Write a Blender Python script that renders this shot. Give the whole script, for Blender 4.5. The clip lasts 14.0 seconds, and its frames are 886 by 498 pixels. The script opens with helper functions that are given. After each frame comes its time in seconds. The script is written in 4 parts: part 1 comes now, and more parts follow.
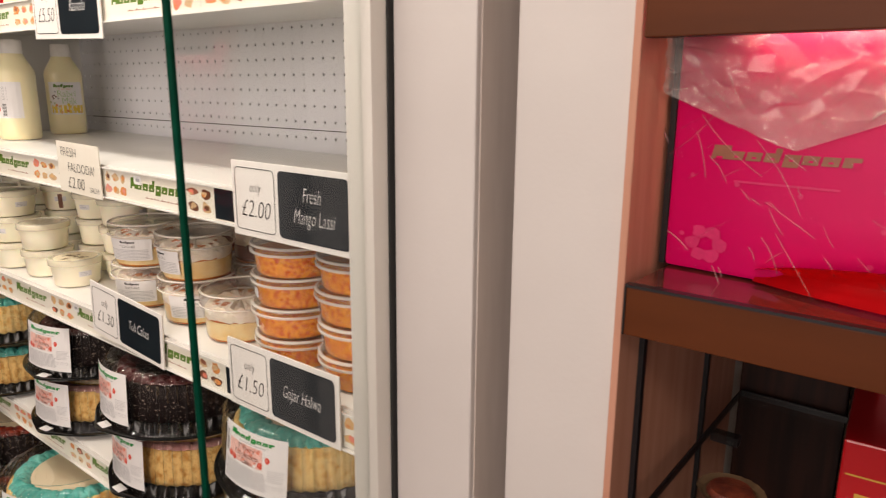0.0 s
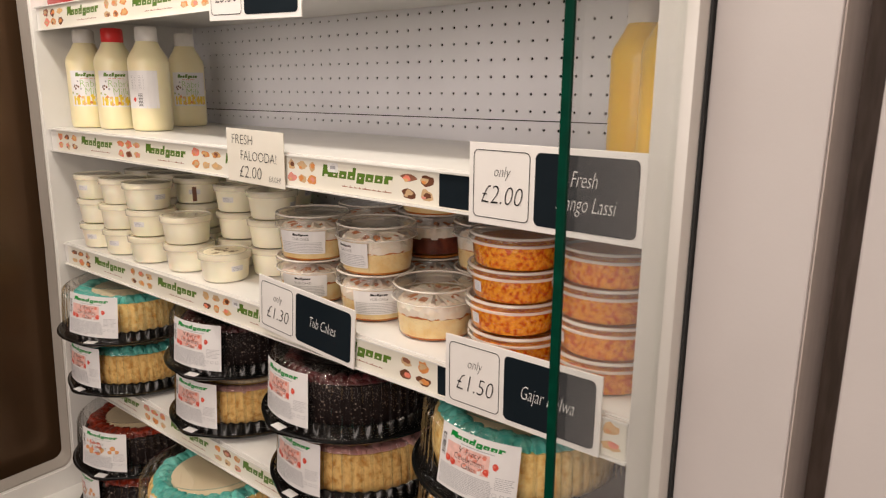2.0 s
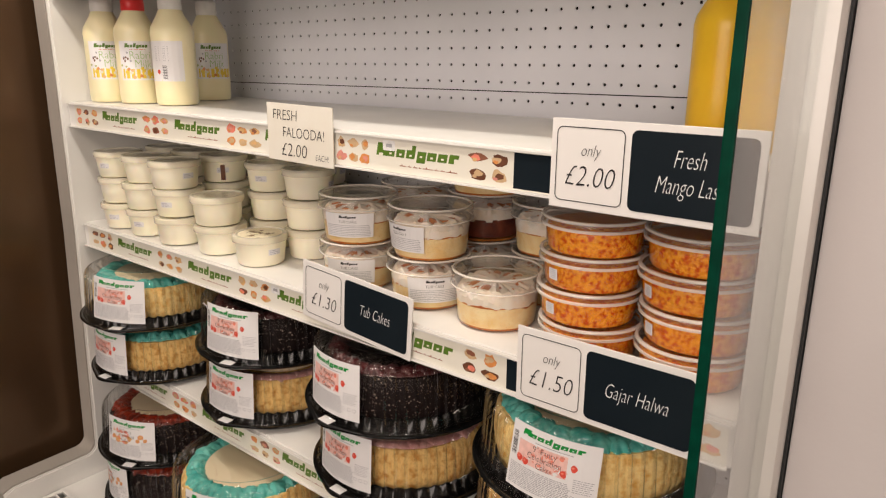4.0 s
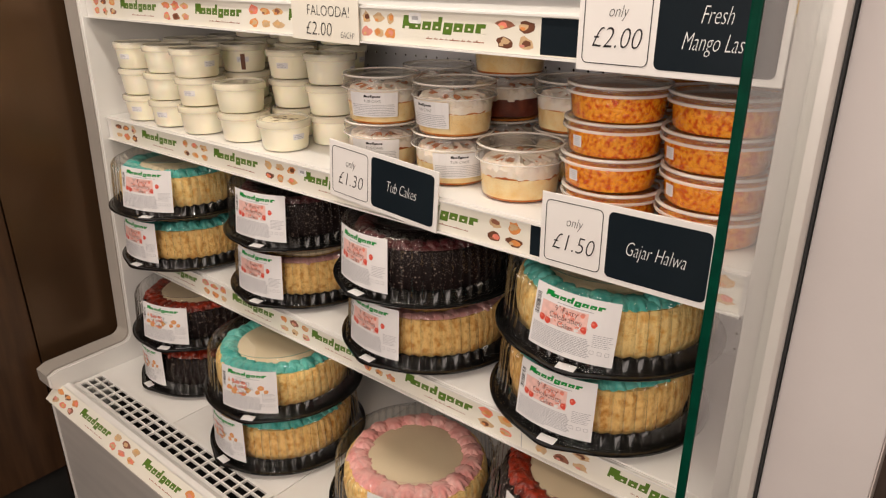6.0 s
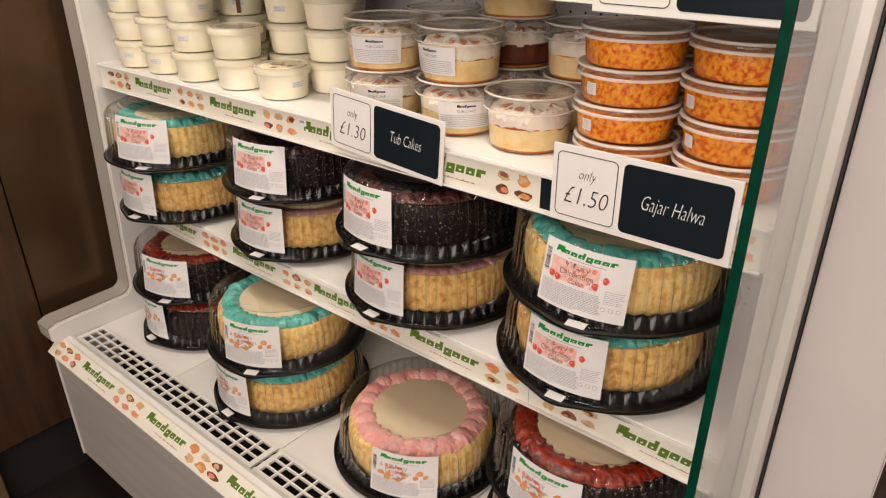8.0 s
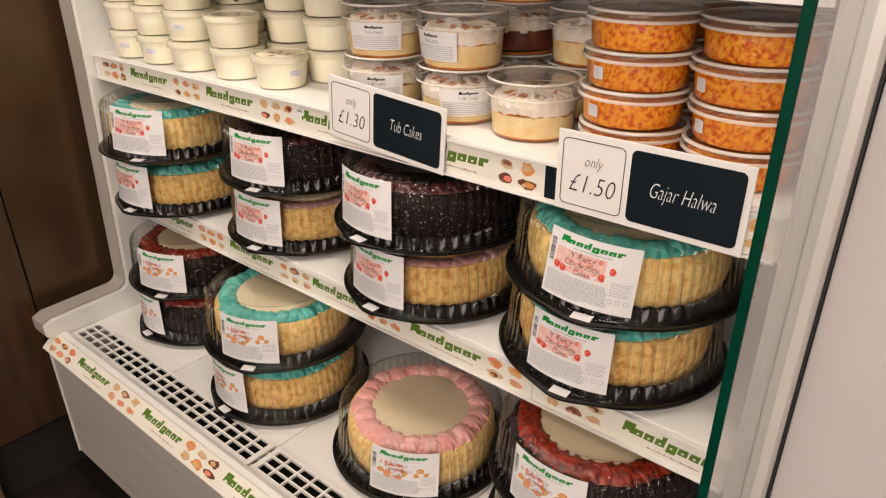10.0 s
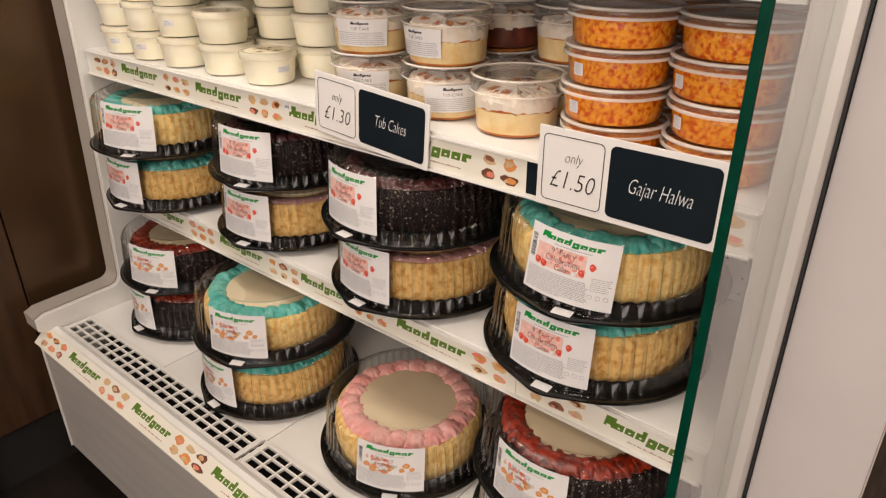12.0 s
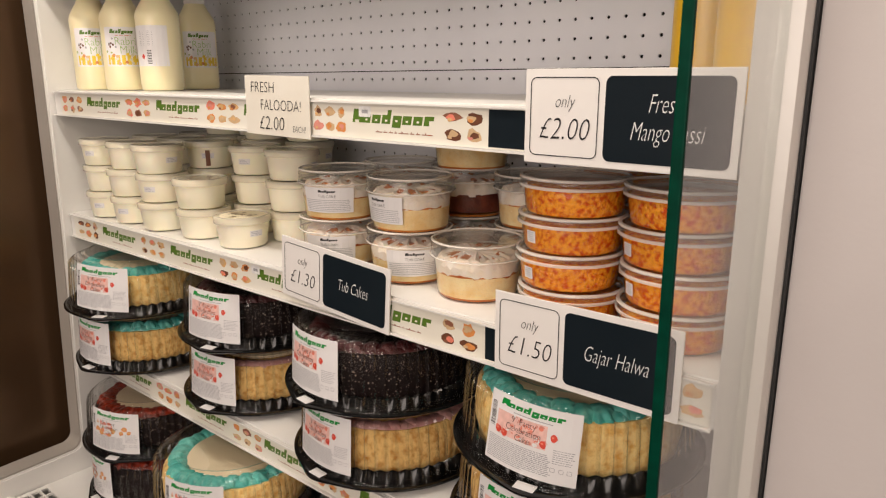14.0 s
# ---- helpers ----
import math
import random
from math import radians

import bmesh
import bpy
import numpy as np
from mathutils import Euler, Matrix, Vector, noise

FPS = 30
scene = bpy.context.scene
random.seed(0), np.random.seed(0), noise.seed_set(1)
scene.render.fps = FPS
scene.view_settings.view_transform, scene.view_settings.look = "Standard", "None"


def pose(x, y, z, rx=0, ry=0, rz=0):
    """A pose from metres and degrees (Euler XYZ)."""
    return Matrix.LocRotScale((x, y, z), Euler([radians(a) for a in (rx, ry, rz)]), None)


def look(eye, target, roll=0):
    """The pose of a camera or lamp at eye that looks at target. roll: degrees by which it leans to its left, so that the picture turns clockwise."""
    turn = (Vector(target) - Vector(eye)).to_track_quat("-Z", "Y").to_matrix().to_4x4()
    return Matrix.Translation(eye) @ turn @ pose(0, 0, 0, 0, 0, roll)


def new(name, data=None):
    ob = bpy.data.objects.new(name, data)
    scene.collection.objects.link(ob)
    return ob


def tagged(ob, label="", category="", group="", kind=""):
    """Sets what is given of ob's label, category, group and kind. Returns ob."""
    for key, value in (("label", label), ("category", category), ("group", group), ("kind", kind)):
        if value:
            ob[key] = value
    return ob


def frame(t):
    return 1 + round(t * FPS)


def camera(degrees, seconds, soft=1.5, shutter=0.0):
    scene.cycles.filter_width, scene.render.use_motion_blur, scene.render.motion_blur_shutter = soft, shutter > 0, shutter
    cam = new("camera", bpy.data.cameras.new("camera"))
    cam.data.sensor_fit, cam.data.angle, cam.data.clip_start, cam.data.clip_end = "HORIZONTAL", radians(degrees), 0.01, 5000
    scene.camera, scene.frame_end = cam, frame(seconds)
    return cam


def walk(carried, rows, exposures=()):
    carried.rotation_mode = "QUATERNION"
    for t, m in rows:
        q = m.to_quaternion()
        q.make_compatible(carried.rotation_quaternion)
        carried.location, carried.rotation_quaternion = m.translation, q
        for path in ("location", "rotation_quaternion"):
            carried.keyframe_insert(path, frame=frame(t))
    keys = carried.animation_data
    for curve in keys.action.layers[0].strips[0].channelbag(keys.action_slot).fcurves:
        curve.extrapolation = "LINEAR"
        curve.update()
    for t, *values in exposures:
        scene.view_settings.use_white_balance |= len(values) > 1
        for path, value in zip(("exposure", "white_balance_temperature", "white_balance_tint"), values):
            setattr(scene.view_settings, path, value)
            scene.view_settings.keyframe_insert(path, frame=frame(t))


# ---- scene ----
cam = camera(65.6, 14.0, soft=1.2, shutter=0.15)
PATH = [
    (0, (0.683, -0.456, 1.255), (-0.513, 1.079, 0.794), 0.4),
    (0.5, (0.611, -0.525, 1.262), (-0.608, 0.996, 0.815), 0.5),
    (1, (0.575, -0.553, 1.255), (-0.649, 0.965, 0.81), 0.5),
    (1.5, (0.527, -0.582, 1.235), (-0.699, 0.93, 0.778), 0.3),
    (2, (0.459, -0.568, 1.227), (-0.77, 0.944, 0.775), 0.3),
    (2.2, (0.423, -0.55, 1.229), (-0.801, 0.969, 0.788), 0.6),
    (4.5, (0.361, -0.586, 1.22), (-0.84, 0.891, 0.607), -0.3),
    (5, (0.372, -0.604, 1.202), (-0.81, 0.837, 0.477), -0.2),
    (5.5, (0.375, -0.612, 1.189), (-0.805, 0.821, 0.446), -0.2),
    (6, (0.373, -0.619, 1.181), (-0.808, 0.813, 0.435), -0.2),
    (6.5, (0.37, -0.618, 1.176), (-0.812, 0.813, 0.431), -0.3),
    (7, (0.364, -0.614, 1.184), (-0.803, 0.794, 0.374), -0.5),
    (7.5, (0.355, -0.608, 1.181), (-0.805, 0.788, 0.34), -0.5),
    (8, (0.351, -0.601, 1.175), (-0.795, 0.781, 0.295), -0.3),
    (10.5, (0.339, -0.589, 1.156), (-0.807, 0.79, 0.271), -0.3),
    (11, (0.345, -0.59, 1.16), (-0.777, 0.751, 0.189), -0.5),
    (11.5, (0.359, -0.588, 1.155), (-0.775, 0.768, 0.219), -0.1),
    (12, (0.358, -0.581, 1.156), (-0.787, 0.797, 0.268), -0.1),
    (12.5, (0.351, -0.562, 1.157), (-0.843, 0.879, 0.45), -0.0),
    (13, (0.348, -0.536, 1.159), (-0.882, 0.952, 0.64), -0.1),
    (13.5, (0.353, -0.53, 1.166), (-0.881, 0.967, 0.68), -0.1),
    (14, (0.382, -0.543, 1.166), (-0.854, 0.955, 0.69), -0.2),
]
walk(cam, [(t, look(eye, target, roll)) for t, eye, target, roll in PATH], exposures=[(0.0, -0.16), (1.5, -0.34), (2.0, -0.38), (5.0, -0.25), (7.5, -0.24), (8.0, -0.12), (11.0, -0.09), (13.5, -0.32), (14.0, -0.30)])

# ---------------------------------------------------------------- light
world = bpy.data.worlds.new("shop_air")
world.use_nodes = True
world.node_tree.nodes["Background"].inputs[0].default_value = (1.0, 0.9, 0.8, 1)
world.node_tree.nodes["Background"].inputs[1].default_value = 0.05
scene.world = world


def area_lamp(name, eye, target, sx, sy, watts, colour):
    lamp = bpy.data.lights.new(name, "AREA")
    lamp.shape, lamp.size, lamp.size_y, lamp.energy, lamp.color = "RECTANGLE", sx, sy, watts, colour
    ob = new(name, lamp)
    ob.matrix_world = look(eye, target)
    return ob


WARM = (1.0, 0.83, 0.69)
area_lamp("ceiling_lamp", (-0.3, -1.45, 2.56), (-0.3, 0.1, 1.0), 2.2, 0.30, 16, WARM)
area_lamp("ceiling_lamp", (1.3, -2.1, 2.56), (0.9, -1.2, 0.4), 1.0, 0.22, 20, WARM)
# added fill from behind the camera, brightens the fridge front and back panel
area_lamp("front_fill", (0.65, -3.17, 1.55), (0.0, 0.0, 1.30), 2.4, 1.35, 60, (1.0, 0.855, 0.785))
area_lamp("fridge_lamp", (-0.38, -0.24, 1.770), (-0.38, 0.16, 1.05), 1.16, 0.06, 8, (1.0, 0.90, 0.79))
area_lamp("cupboard_lamp", (0.85, 0.05, 1.300), (0.85, 0.16, 1.1), 0.6, 0.03, 0.65, (1.0, 0.70, 0.54))


# ---------------------------------------------------------------- materials
def node(tree, kind, x=0, **values):
    n = tree.nodes.new(kind)
    for key, value in values.items():
        n.inputs[key].default_value = value
    return n


def base_material(name):
    m = bpy.data.materials.new(name)
    m.use_nodes = True
    return m, m.node_tree, m.node_tree.nodes["Principled BSDF"]


def mat(name, col, rough=0.5, metal=0.0, col2=None, scale=40.0, detail=4.0, bump=0.0, bscale=300.0, low=0.35, high=0.65,
        wear=0.06, stretch=(1, 1, 1), coat=0.0, sub=0.0, spec=0.5, bdist=0.002):
    """Two colours mixed by noise, a second broad noise for wear, and fine relief."""
    m, t, p = base_material(name)
    link = t.links.new
    co = t.nodes.new("ShaderNodeTexCoord")
    mp = t.nodes.new("ShaderNodeMapping")
    mp.inputs["Scale"].default_value = stretch
    link(co.outputs["Object"], mp.inputs["Vector"])
    n1 = node(t, "ShaderNodeTexNoise", Scale=scale, Detail=detail)
    link(mp.outputs[0], n1.inputs["Vector"])
    ramp = t.nodes.new("ShaderNodeMapRange")
    ramp.inputs["From Min"].default_value, ramp.inputs["From Max"].default_value = low, high
    link(n1.outputs[0], ramp.inputs["Value"])
    mix = t.nodes.new("ShaderNodeMix")
    mix.data_type = "RGBA"
    mix.inputs["A"].default_value = (*col, 1)
    mix.inputs["B"].default_value = (*(col2 or [min(1, c * 0.9) for c in col]), 1)
    link(ramp.outputs[0], mix.inputs["Factor"])
    n2 = node(t, "ShaderNodeTexNoise", Scale=5.0, Detail=3.0)
    link(co.outputs["Object"], n2.inputs["Vector"])
    r2 = t.nodes.new("ShaderNodeMapRange")
    r2.inputs["To Min"].default_value, r2.inputs["To Max"].default_value = 1 - wear, 1 + wear
    link(n2.outputs[0], r2.inputs["Value"])
    mul = t.nodes.new("ShaderNodeMix")
    mul.data_type, mul.blend_type = "RGBA", "MULTIPLY"
    mul.inputs["Factor"].default_value = 1.0
    link(mix.outputs["Result"], mul.inputs["A"])
    link(r2.outputs[0], mul.inputs["B"])
    link(mul.outputs["Result"], p.inputs["Base Color"])
    p.inputs["Roughness"].default_value, p.inputs["Metallic"].default_value = rough, metal
    p.inputs["Coat Weight"].default_value = coat
    p.inputs["Specular IOR Level"].default_value = spec
    p.inputs["Subsurface Weight"].default_value = sub
    p.inputs["Subsurface Radius"].default_value = (0.01, 0.006, 0.003)
    if bump:
        n3 = node(t, "ShaderNodeTexNoise", Scale=bscale, Detail=5.0)
        link(mp.outputs[0], n3.inputs["Vector"])
        b = node(t, "ShaderNodeBump", Strength=bump, Distance=bdist)
        link(n3.outputs[0], b.inputs["Height"])
        link(b.outputs[0], p.inputs["Normal"])
    return m


def clear(name, tint=(0.97, 0.97, 0.96), gloss=0.07, ior=1.45, haze=0.0, bump=0.0, bscale=120.0, edge=4.5, milk_tint=(0.9, 0.89, 0.86)):
    """Thin clear plastic or glass: see-through, with a glossy skin and perhaps some milky haze."""
    m, t, p = base_material(name)
    t.nodes.remove(p)
    link = t.links.new
    out = t.nodes["Material Output"]
    see = node(t, "ShaderNodeBsdfTransparent", Color=(*tint, 1))
    shine = node(t, "ShaderNodeBsdfGlossy", Roughness=gloss)
    fres = node(t, "ShaderNodeLayerWeight", Blend=0.5)
    power = t.nodes.new("ShaderNodeMath")
    power.operation = "POWER"
    power.inputs[1].default_value = edge
    link(fres.outputs["Facing"], power.inputs[0])
    r0 = ((ior - 1) / (ior + 1)) ** 2
    skin = t.nodes.new("ShaderNodeMath")
    skin.operation = "MULTIPLY_ADD"
    skin.inputs[1].default_value, skin.inputs[2].default_value = 1 - r0, r0
    link(power.outputs[0], skin.inputs[0])
    mix = t.nodes.new("ShaderNodeMixShader")
    link(skin.outputs[0], mix.inputs[0])
    first = see.outputs[0]
    if haze:
        milk = node(t, "ShaderNodeBsdfDiffuse", Color=(*milk_tint, 1))
        m2 = t.nodes.new("ShaderNodeMixShader")
        m2.inputs[0].default_value = haze
        link(see.outputs[0], m2.inputs[1])
        link(milk.outputs[0], m2.inputs[2])
        first = m2.outputs[0]
    link(first, mix.inputs[1])
    link(shine.outputs[0], mix.inputs[2])
    if bump:
        co = t.nodes.new("ShaderNodeTexCoord")
        n3 = node(t, "ShaderNodeTexNoise", Scale=bscale, Detail=3.0)
        link(co.outputs["Object"], n3.inputs["Vector"])
        b = node(t, "ShaderNodeBump", Strength=bump, Distance=0.003)
        link(n3.outputs[0], b.inputs["Height"])
        link(b.outputs[0], shine.inputs["Normal"])
        link(b.outputs[0], fres.inputs["Normal"])
    link(mix.outputs[0], out.inputs["Surface"])
    return m


M = {}
M["white_metal"] = mat("white_metal", (0.80, 0.79, 0.76), 0.32, col2=(0.76, 0.75, 0.71), scale=12, bump=0.03, bscale=500, wear=0.04)
M["fridge_wall"] = mat("fridge_wall", (0.78, 0.77, 0.74), 0.4, col2=(0.72, 0.71, 0.68), scale=6, bump=0.03, bscale=300)
M["perforated"] = mat("perforated", (0.86, 0.87, 0.91), 0.45, col2=(0.83, 0.84, 0.88), scale=9, bump=0.02)
# black that stands for the shade within holes, duct and vent slots
M["hole_shade"] = mat("hole_shade", (0.01, 0.01, 0.01), 0.9)
M["grey_panel"] = mat("grey_panel", (0.50, 0.475, 0.44), 0.36, 0.15, col2=(0.45, 0.43, 0.40), scale=4, stretch=(1, 1, 12), bump=0.02)
M["post_grey"] = mat("post_grey", (0.74, 0.72, 0.68), 0.35, 0.1, col2=(0.70, 0.68, 0.64), scale=6, bump=0.02)
# grey darkened to hold the shade on the end panel's front edge
M["end_shaded"] = mat("end_shaded", (0.40, 0.37, 0.33), 0.45, col2=(0.36, 0.33, 0.29), scale=6, bump=0.02)
M["rubber"] = mat("rubber", (0.015, 0.016, 0.016), 0.6)
M["pillar_paint"] = mat("pillar_paint", (0.63, 0.593, 0.582), 0.55, col2=(0.60, 0.563, 0.552), scale=7, bump=0.08, bscale=220, wear=0.03)
M["groove_paint"] = mat("groove_paint", (0.70, 0.63, 0.59), 0.6, col2=(0.65, 0.58, 0.54), scale=8, stretch=(8, 8, 1), bump=0.08)
# brown of the recess back, with the shade of the narrow gap put in
M["groove_shade"] = mat("groove_shade", (0.13, 0.09, 0.07), 0.6, col2=(0.08, 0.055, 0.04), scale=20, stretch=(8, 8, 1), bump=0.1)
M["wall_paint"] = mat("wall_paint", (0.60, 0.54, 0.47), 0.7, bump=0.08, bscale=150)
M["ceiling_paint"] = mat("ceiling_paint", (0.75, 0.72, 0.68), 0.8)
M["floor_tile"] = mat("floor_tile", (0.014, 0.009, 0.006), 0.5, col2=(0.007, 0.005, 0.004), scale=14, bump=0.05)
M["plinth"] = mat("plinth", (0.02, 0.02, 0.019), 0.5)
M["brown_steel"] = mat("brown_steel", (0.110, 0.062, 0.032), 0.24, 0.5, col2=(0.066, 0.037, 0.018), scale=3, stretch=(1, 1, 0.3), bump=0.35, bscale=9, wear=0.15, bdist=0.004)
M["brown_laminate"] = mat("brown_laminate", (0.080, 0.040, 0.019), 0.35, 0.2, col2=(0.050, 0.025, 0.012), scale=10, stretch=(6, 6, 0.6), bump=0.03, wear=0.1)
M["tan_board"] = mat("tan_board", (0.16, 0.10, 0.055), 0.5, col2=(0.12, 0.075, 0.04), scale=14)
M["side_glass"] = clear("side_glass", (0.975, 0.985, 0.98), 0.02, 1.5, edge=5.0)
M["glass_edge"] = mat("glass_edge", (0.0, 0.05, 0.028), 0.45, col2=(0.0, 0.035, 0.02), scale=60, spec=0.08)
M["clear_dome"] = clear("clear_dome", (0.97, 0.97, 0.96), 0.04, 1.36, edge=3.8)
M["dome_rib"] = clear("dome_rib", (0.91, 0.91, 0.90), 0.06, 1.65, haze=0.004, edge=2.6)
M["clear_cup"] = clear("clear_cup", (0.96, 0.96, 0.95), 0.10, 1.3, haze=0.006)
M["frosted_lid"] = clear("frosted_lid", (0.97, 0.96, 0.94), 0.14, 1.4, haze=0.05, bump=0.06, bscale=60)
M["lid_rim"] = clear("lid_rim", (0.97, 0.95, 0.92), 0.2, 1.45, haze=0.58, milk_tint=(0.98, 0.93, 0.86))
M["cello"] = clear("cello", (0.97, 0.95, 0.95), 0.05, 1.06, haze=0.0, bump=0.4, bscale=90)
# milky haze here paints the glints along the film's creases
M["crease_glint"] = clear("crease_glint", (0.9, 0.85, 0.85), 0.12, 1.5, haze=0.24)
M["cello_fold"] = clear("cello_fold", (0.9, 0.85, 0.84), 0.08, 1.5, haze=0.2, bump=0.5, bscale=80)
M["black_plastic"] = mat("black_plastic", (0.006, 0.006, 0.006), 0.14, col2=(0.006, 0.006, 0.006), scale=60, bump=0.06, bscale=40, spec=0.5)
M["sponge"] = mat("sponge", (0.90, 0.60, 0.22), 0.8, col2=(0.60, 0.27, 0.05), scale=115, detail=8, bump=0.8, bscale=260, low=0.45, high=0.68, wear=0.25, stretch=(1, 1, 0.8), sub=0.05)
M["sponge_pale"] = mat("sponge_pale", (0.93, 0.68, 0.28), 0.8, col2=(0.74, 0.38, 0.08), scale=105, detail=8, bump=0.8, bscale=240, low=0.45, high=0.7, wear=0.18, sub=0.05)
M["cream"] = mat("cream", (0.86, 0.80, 0.68), 0.45, col2=(0.80, 0.70, 0.54), scale=40, bump=0.25, bscale=130, sub=0.1)
M["teal_icing"] = mat("teal_icing", (0.17, 0.58, 0.51), 0.55, col2=(0.05, 0.40, 0.36), scale=60, bump=0.2, bscale=200, sub=0.05)
M["pink_icing"] = mat("pink_icing", (0.92, 0.55, 0.51), 0.6, col2=(0.84, 0.36, 0.34), scale=45, bump=0.2, bscale=200, sub=0.05)
M["red_icing"] = mat("red_icing", (0.40, 0.032, 0.006), 0.3, col2=(0.11, 0.007, 0.003), scale=110, bump=0.7, bscale=230, sub=0.03)
M["purple_icing"] = mat("purple_icing", (0.62, 0.34, 0.31), 0.5, col2=(0.50, 0.22, 0.21), scale=50, bump=0.25, bscale=160)
M["dark_icing"] = mat("dark_icing", (0.10, 0.018, 0.02), 0.35, col2=(0.05, 0.008, 0.01), scale=50, bump=0.25, bscale=160)
M["topper"] = mat("topper", (0.86, 0.72, 0.50), 0.45, col2=(0.74, 0.63, 0.43), scale=10, bump=0.03, wear=0.1)
M["paper"] = mat("paper", (0.80, 0.79, 0.79), 0.45, col2=(0.77, 0.76, 0.76), scale=30, wear=0.03)
M["card"] = mat("card", (0.82, 0.80, 0.77), 0.4, col2=(0.80, 0.78, 0.75), scale=20, wear=0.03)
M["hand_card"] = mat("hand_card", (0.80, 0.77, 0.68), 0.6, col2=(0.77, 0.73, 0.63), scale=20, bump=0.05)
M["strip_paper"] = mat("strip_paper", (0.80, 0.77, 0.66), 0.3, col2=(0.82, 0.80, 0.72), scale=9, coat=0.2)
M["board_black"] = mat("board_black", (0.007, 0.012, 0.017), 0.35, col2=(0.011, 0.017, 0.022), scale=5, spec=0.15)
for ink, col in dict(green=(0.10, 0.20, 0.02), label_green=(0.0, 0.27, 0.04), ink=(0.012, 0.012, 0.014), grey_ink=(0.42, 0.42, 0.44), white=(0.85, 0.85, 0.84),
                     orange=(0.74, 0.30, 0.09), amber=(0.74, 0.46, 0.20), brown=(0.16, 0.06, 0.03), rose=(0.74, 0.30, 0.24), red=(0.72, 0.08, 0.05), yellow=(0.85, 0.62, 0.05),
                     olive=(0.42, 0.46, 0.16), coral=(0.86, 0.26, 0.18), blush=(0.88, 0.56, 0.50), gold=(0.60, 0.36, 0.06), tag=(0.40, 0.16, 0.10), lime=(0.36, 0.55, 0.20), pale=(0.74, 0.70, 0.55), tan=(0.66, 0.46, 0.26), choc=(0.30, 0.12, 0.07), lilac=(0.66, 0.02, 0.15)).items():
    M[ink] = mat(ink, col, 0.4, col2=[c * 0.85 for c in col], scale=150, wear=0.08)


def chocolate():
    m, t, p = base_material("chocolate_crumb_glints")
    link = t.links.new
    co = t.nodes.new("ShaderNodeTexCoord")
    v = node(t, "ShaderNodeTexVoronoi", Scale=210.0)
    link(co.outputs["Object"], v.inputs["Vector"])
    n = node(t, "ShaderNodeTexNoise", Scale=120.0, Detail=4.0)
    link(co.outputs["Object"], n.inputs["Vector"])
    add = t.nodes.new("ShaderNodeMath")
    add.operation = "MULTIPLY_ADD"
    add.inputs[1].default_value = -0.55
    link(n.outputs[0], add.inputs[0])
    link(v.outputs["Distance"], add.inputs[2])
    # pale specks paint glints onto the dark crumb
    r = t.nodes.new("ShaderNodeMapRange")
    r.inputs["From Min"].default_value, r.inputs["From Max"].default_value = -0.085, -0.13
    link(add.outputs[0], r.inputs["Value"])
    mix = t.nodes.new("ShaderNodeMix")
    mix.data_type = "RGBA"
    mix.inputs["A"].default_value, mix.inputs["B"].default_value = (0.010, 0.005, 0.005, 1), (0.42, 0.33, 0.27, 1)
    link(r.outputs[0], mix.inputs["Factor"])
    link(mix.outputs["Result"], p.inputs["Base Color"])
    b = node(t, "ShaderNodeBump", Strength=0.7, Distance=0.003)
    link(n.outputs[0], b.inputs["Height"])
    link(b.outputs[0], p.inputs["Normal"])
    p.inputs["Roughness"].default_value = 0.6
    p.inputs["Specular IOR Level"].default_value = 0.2
    return m


M["chocolate"] = chocolate()
M["milk_tub"] = mat("milk_tub", (0.97, 0.92, 0.74), 0.28, col2=(0.95, 0.89, 0.69), scale=20, wear=0.04, sub=0.15)
M["milk_bottle"] = mat("milk_bottle", (0.86, 0.79, 0.52), 0.3, col2=(0.84, 0.76, 0.47), scale=14, wear=0.03, sub=0.12)
M["mango_bottle"] = mat("mango_bottle", (0.95, 0.60, 0.03), 0.3, col2=(0.92, 0.54, 0.02), scale=12, sub=0.1)
M["white_cap"] = mat("white_cap", (0.80, 0.78, 0.74), 0.4)
M["red_cap"] = mat("red_cap", (0.75, 0.03, 0.03), 0.35)
M["tub_lid"] = clear("tub_lid", (0.98, 0.97, 0.92), 0.2, 1.35, haze=0.38, milk_tint=(0.98, 0.94, 0.82))
M["pistachio"] = mat("pistachio", (0.82, 0.74, 0.54), 0.5, col2=(0.20, 0.13, 0.05), scale=75, low=0.55, high=0.62)
M["halwa"] = mat("halwa", (1.0, 0.40, 0.018), 0.26, col2=(0.70, 0.085, 0.0), scale=200, detail=12, bump=0.9, bscale=300, low=0.44, high=0.63, wear=0.2, sub=0.1, bdist=0.003, coat=0.25)
M["jam"] = mat("jam", (0.42, 0.08, 0.01), 0.3, col2=(0.62, 0.22, 0.03), scale=45, low=0.3, high=0.6, bump=0.2)
M["whipped"] = mat("whipped", (0.86, 0.80, 0.72), 0.45, col2=(0.84, 0.72, 0.58), scale=60, bump=0.5, bscale=120, sub=0.1)
M["dark_jam"] = mat("dark_jam", (0.10, 0.02, 0.015), 0.3, col2=(0.25, 0.06, 0.03), scale=60, bump=0.3)
M["red_box"] = mat("red_box", (0.44, 0.007, 0.012), 0.3, col2=(0.38, 0.006, 0.010), scale=6, coat=0.3)
M["bright_red_box"] = mat("bright_red_box", (0.68, 0.035, 0.015), 0.3, col2=(0.6, 0.028, 0.012), scale=6, coat=0.3)
M["cream_box"] = mat("cream_box", (0.86, 0.80, 0.48), 0.4)
